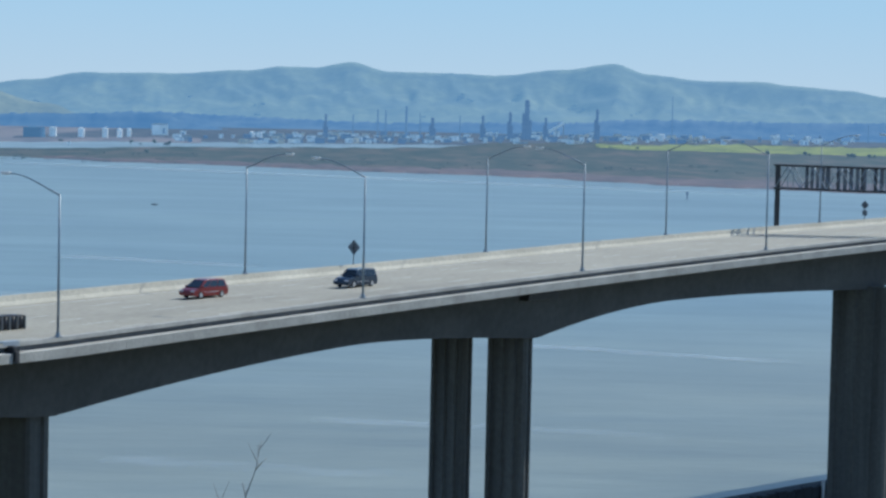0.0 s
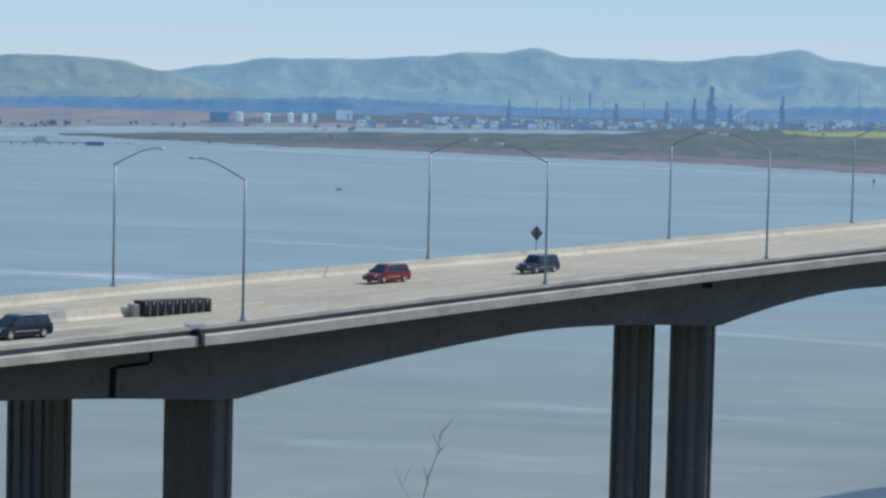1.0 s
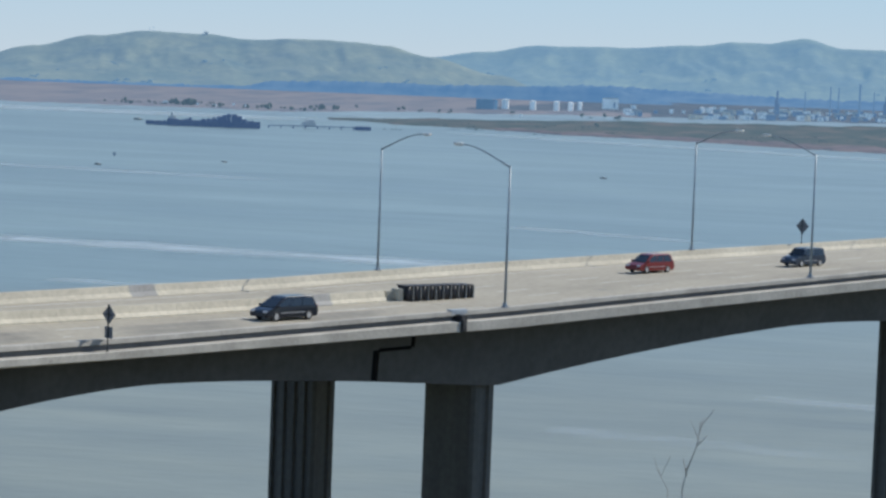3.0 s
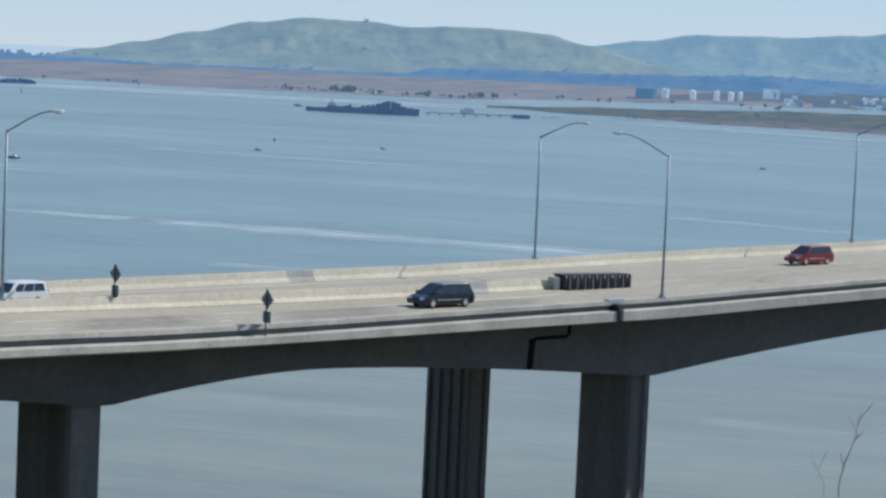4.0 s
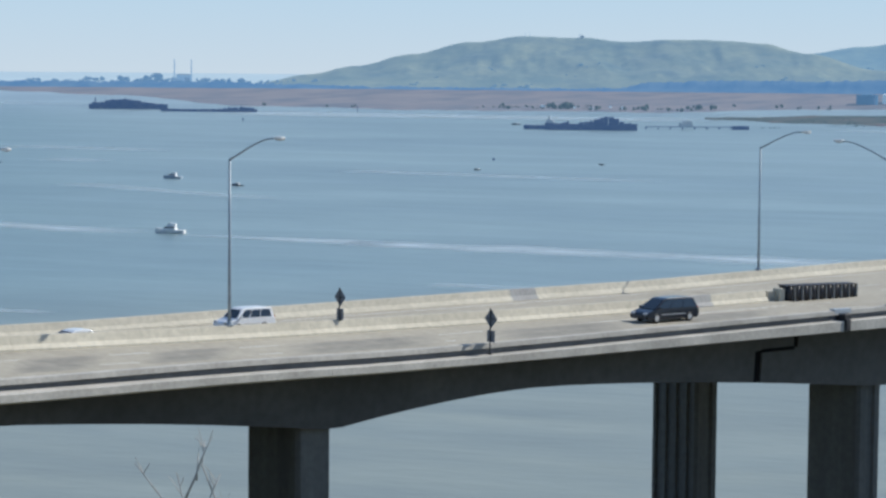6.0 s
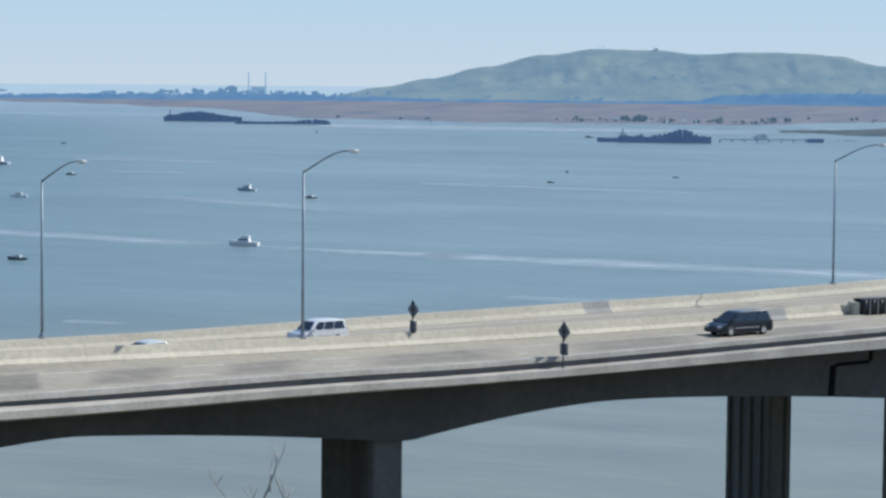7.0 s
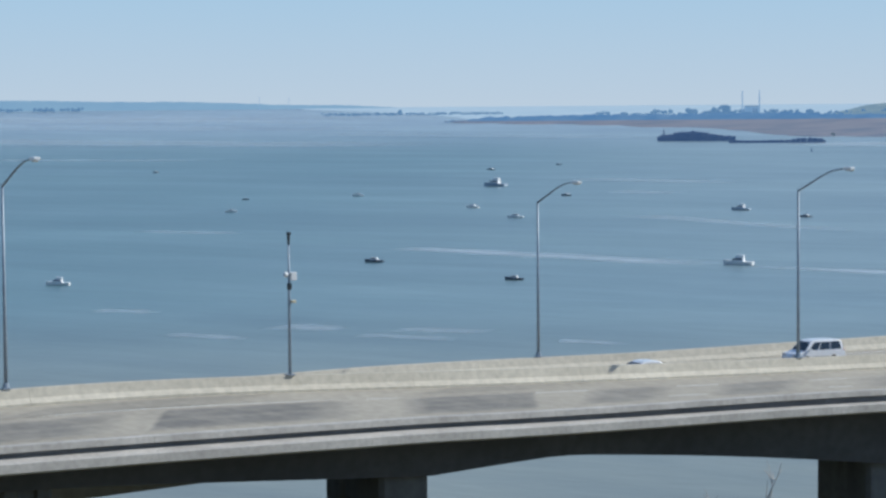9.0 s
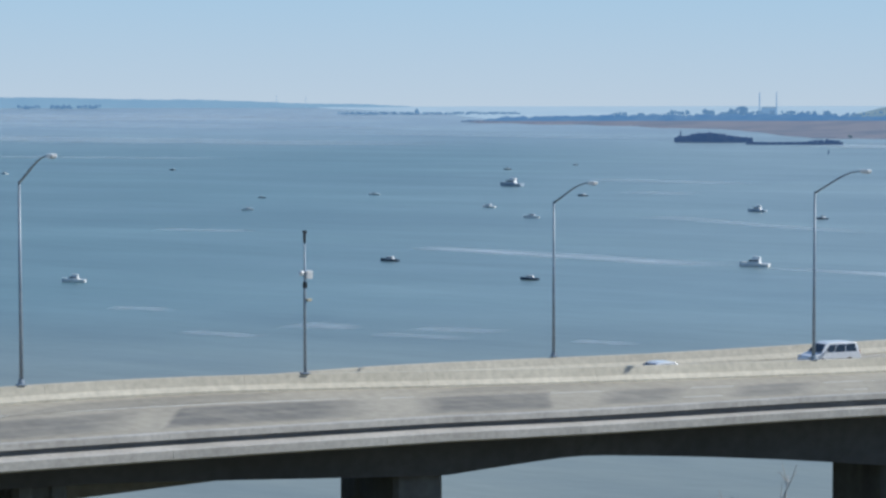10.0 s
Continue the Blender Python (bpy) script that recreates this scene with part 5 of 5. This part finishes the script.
conveyor()


def hilltop_station(az, ridge, r_top, seed):
    """A hut and thin aerial masts on the crest."""
    c = slope_point(ridge, 4200, r_top, seed, 0, az, 1.0)
    ob = thing("hilltop_station", "small grey hut with thin aerial masts on the hilltop", "hut", pose(*c, 0, 0, -az))
    bm = bmesh.new()
    box(bm, -3.2, 3.2, -3, 3, -3, 2.6, 0.3)
    part("hut", bm, FAR_GREY, ob)
    bm = bmesh.new()
    extruded(bm, [(-3.8, 2.6), (3.8, 2.6), (2.4, 3.8), (-2.4, 3.8)], 3.4)
    part("roof", bm, FAR_GREY, ob)
    for x, h in ((-99, 9), (-107, 7), (-5, 8)):
        p = slope_point(ridge, 4200, r_top, seed, 0, az + math.degrees(x / r_top), 1.0) - c
        bm = bmesh.new()
        tube(bm, [(x, 0, p.z - 2), (x, 0, p.z + h)], [0.5, 0.3], 6)
        part("mast", bm, HAZE_STACK, ob)


hilltop_station(-16.44, FRONT, 4560, 9.4)
for k, (az, w) in enumerate(((-17.35, 2.0), (-16.6, 1.2), (-16.2, 1.8), (-15.75, 1.1), (-15.45, 1.5), (-14.9, 1.0), (-8.9, 1.2), (-27.9, 1.6), (-28.4, 1.0), (-26.9, 1.2))):
    works_building(az, -0.77 - 0.02 * (k % 3) if az > -20 else -0.27, w, 0.9, FAR_WHITE, rnd, "small pale house on the marsh shore" if az > -20 else "small white building in the hazy trees")
works_building(-25.9, -0.24, 6.0, 3.0, HAZE_STACK, rnd, "hazy pale blue power station block")
FIELD = [(3.6, -0.58), (4.5, -0.635), (8.2, -0.655), (16, -0.66)]
tagged(sheet("field", 3.6, 16, 0.1, lambda a: reach(curve(FIELD, a) + wobble(a * 2, 7, 0.015)), lambda a: reach(curve(FIELD, a) + 0.05 + 0.12 * min(1.0, (a - 3.6) / 3) + wobble(a * 2, 8, 0.03)), 3.5, 4, FIELD_MAT, 0.3), "yellow-green grass field by the refinery", "field", kind="structure")


# ---- far trees, past counting ----
def tree_belt(name, label, spots, mat):
    """Clumps of many small lumps with uneven outline."""
    bm = bmesh.new()
    rnd = random.Random(name)
    for az, el, w, h in spots:
        p, r = ashore(az, el)
        W, Hh = px(r, w), px(r, h)
        for _ in range(max(3, int(w * 1.6))):
            c = p + Vector((rnd.uniform(-0.5, 0.5) * W, rnd.uniform(-6, 6), Hh * rnd.uniform(0.15, 0.62)))
            rad = Hh * rnd.uniform(0.22, 0.42)
            made = bmesh.ops.create_icosphere(bm, subdivisions=1, radius=rad, matrix=Matrix.Translation(c))
            for v in made["verts"]:
                v.co += (v.co - c) * rnd.uniform(-0.35, 0.3)
    return tagged(mesh_ob(name, bm, mat), label, "trees", kind="stuff")


rnd = random.Random(21)
belt = [(az, -0.26 + rnd.uniform(-0.03, 0.03), rnd.uniform(2, 6), rnd.uniform(0.8, 2.6)) for az in [-29.5 + 0.13 * k for k in range(140)] if rnd.random() < 0.85]
belt += [(-26.75, -0.24, 4, 3.8), (-26.5, -0.24, 3, 4.6), (-27.3, -0.24, 5, 2.6)]
tree_belt("tree_belt", "hazy blue-green belt of trees behind the marsh", belt, FAINT_WOODS)
scrub = [(rnd.uniform(-19.5, -13.0), -0.80 + rnd.uniform(-0.02, 0.06), rnd.uniform(1, 4), rnd.uniform(0.6, 1.8)) for _ in range(26)] + [(-17.0, -0.8, 9, 3.0), (-16.8, -0.8, 6, 3.4), (-24.0, -0.78, 3, 1.6), (-18.3, -0.8, 5, 1.4)] + [(rnd.uniform(-16.5, -13.2), -0.81 + rnd.uniform(-0.03, 0.02), rnd.uniform(1.4, 3), rnd.uniform(1.2, 2.6)) for _ in range(16)] + [(-22.5, -0.8, 2.4, 1.6), (-21.9, -0.8, 2.0, 1.4)]
scrub += [(rnd.uniform(-13, -6), -0.74 + rnd.uniform(-0.02, 0.02), rnd.uniform(0.8, 2.2), rnd.uniform(0.8, 2.2)) for _ in range(14)]
tree_belt("shore_scrub", "dark scrub trees along the marsh shore", scrub, SCRUB)
scrub = [(rnd.uniform(-12, 11), -1.0 + rnd.uniform(-0.15, 0.1) - 0.012 * max(0, rnd.uniform(0, 8)), rnd.uniform(2.0, 8), rnd.uniform(0.3, 0.8)) for _ in range(150)]
scrub += [(-7.1, -0.95, 2.4, 1.9), (4.6, -0.62, 2, 1.6), (8.6, -0.66, 3, 2.2), (9.6, -0.68, 4, 2.6), (10.1, -0.68, 3, 2.4), (7.7, -0.64, 2, 2)]
tree_belt("marsh_scrub", "dark low scrub on the brown marsh", scrub, SCRUB)
isle = [(-43.6 + 0.12 * k, -0.06, 3, 1.9) for k in range(16) if k not in (4, 5, 10, 11)] + [(-36.0 + 0.1 * k, -0.21, 4, 1.3) for k in range(42)] + [(-34.25, -0.2, 1.4, 2.6)]
tree_belt("low_isles", "low hazy blue tree-covered islets", isle, FAINT_WOODS)
slope = []
for _ in range(70):
    az = rnd.uniform(-22, -8)
    slope.append((az, -0.25 + rnd.uniform(-0.03, 0.1), rnd.uniform(2, 7), rnd.uniform(0.8, 2.0)))
tree_belt("foothill_trees", "dark trees along the foot of the hills", slope, WOODS)


def slope_woods(name, label, ridge, r_foot, r_top, seed, n, az0, az1, mat):
    """Scattered clumps on a hill's face, most of them low down."""
    bm = bmesh.new()
    rnd = random.Random(name)
    for _ in range(n):
        az, u = rnd.uniform(az0, az1), 0.03 + 0.75 * rnd.random() ** 3.2
        for _ in range(rnd.choice((1, 1, 2, 3, 4, 6, 11))):
            c = slope_point(ridge, r_foot, r_top, seed, 0, az + rnd.gauss(0, 0.12), min(0.95, max(0.02, u + rnd.gauss(0, 0.035))))
            rad = rnd.uniform(2.0, 6.0)
            made = bmesh.ops.create_icosphere(bm, subdivisions=1, radius=rad, matrix=Matrix.Translation(c + Vector((0, 0, rad * 0.3))))
            for v in made["verts"]:
                v.co += (v.co - c) * rnd.uniform(-0.3, 0.3)
                v.co.z = c.z + (v.co.z - c.z) * 0.4
    return tagged(mesh_ob(name, bm, mat), label, "trees", kind="stuff")


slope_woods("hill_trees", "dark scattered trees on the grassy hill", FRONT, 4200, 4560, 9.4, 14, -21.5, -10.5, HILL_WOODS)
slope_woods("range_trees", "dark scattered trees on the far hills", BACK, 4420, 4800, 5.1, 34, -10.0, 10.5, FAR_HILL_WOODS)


# ---- bare shrubs by the camera ----
def bare_shrub(az, dist, stems, label):
    """Leafless shrub; each stem runs through bearings and dips seen from the hillside."""
    p = polar(dist, az, 0)
    p.z = 48.3 - 0.27 * p.y
    ob = thing("bare_shrub", label, "shrub", pose(*p), "bare shrubs on the hillside")
    for rooted, rad, *way in stems:
        pts = [polar(dist, a, EYE + dist * math.tan(radians(e))) - p for a, e in way]
        if rooted:
            root = Vector((rnd.uniform(-0.05, 0.05), rnd.uniform(-0.05, 0.05), -0.06))
            pts = [root, root.lerp(pts[0], 0.5) + Vector((0.02, 0, 0))] + pts
        n = len(pts)
        bm = bmesh.new()
        tube(bm, pts, [rad * (0.95 - 0.65 * k / (n - 1)) for k in range(n)], 6)
        stem = part("stem", bm, TWIG, ob, "grey bare stem", True)
        for _ in range(2):
            k = n - 2
            q = pts[k].lerp(pts[k + 1], rnd.uniform(0.2, 0.8))
            bm = bmesh.new()
            tube(bm, [q, q + Vector((rnd.uniform(-0.03, 0.03), 0, rnd.uniform(0.02, 0.05)))], [rad * 0.4, rad * 0.2], 5)
            part("twig", bm, TWIG, stem)
    return ob


bare_shrub(-4.8, 5.0, [(1, 0.0028, (-4.67, -9.45), (-4.58, -9.02), (-4.37, -8.41), (-4.24, -7.73)), (0, 0.002, (-4.57, -9.13), (-4.68, -8.73)), (1, 0.002, (-5.01, -9.47), (-5.33, -8.95)), (0, 0.0018, (-4.37, -8.41), (-4.11, -8.12))],
           "thin bare shrub with grey stems on the hillside")
bare_shrub(-25.8, 5.0, [(1, 0.0035, (-25.95, -10.75), (-26.52, -9.93), (-27.06, -9.24)), (1, 0.0032, (-25.95, -10.8), (-25.89, -10.2), (-26.06, -9.47)), (0, 0.003, (-25.89, -10.2), (-25.59, -9.53), (-25.43, -9.07), (-25.19, -8.63)),
                        (1, 0.0034, (-25.55, -10.76), (-25.2, -9.93), (-25.02, -9.53)), (1, 0.0032, (-24.87, -10.76), (-25.2, -9.93), (-25.45, -9.33), (-25.39, -8.71)), (1, 0.0022, (-24.89, -10.6), (-24.88, -10.13)), (0, 0.0024, (-25.58, -9.67), (-25.54, -9.0))],
           "bare forked shrub with grey stems on the hillside")
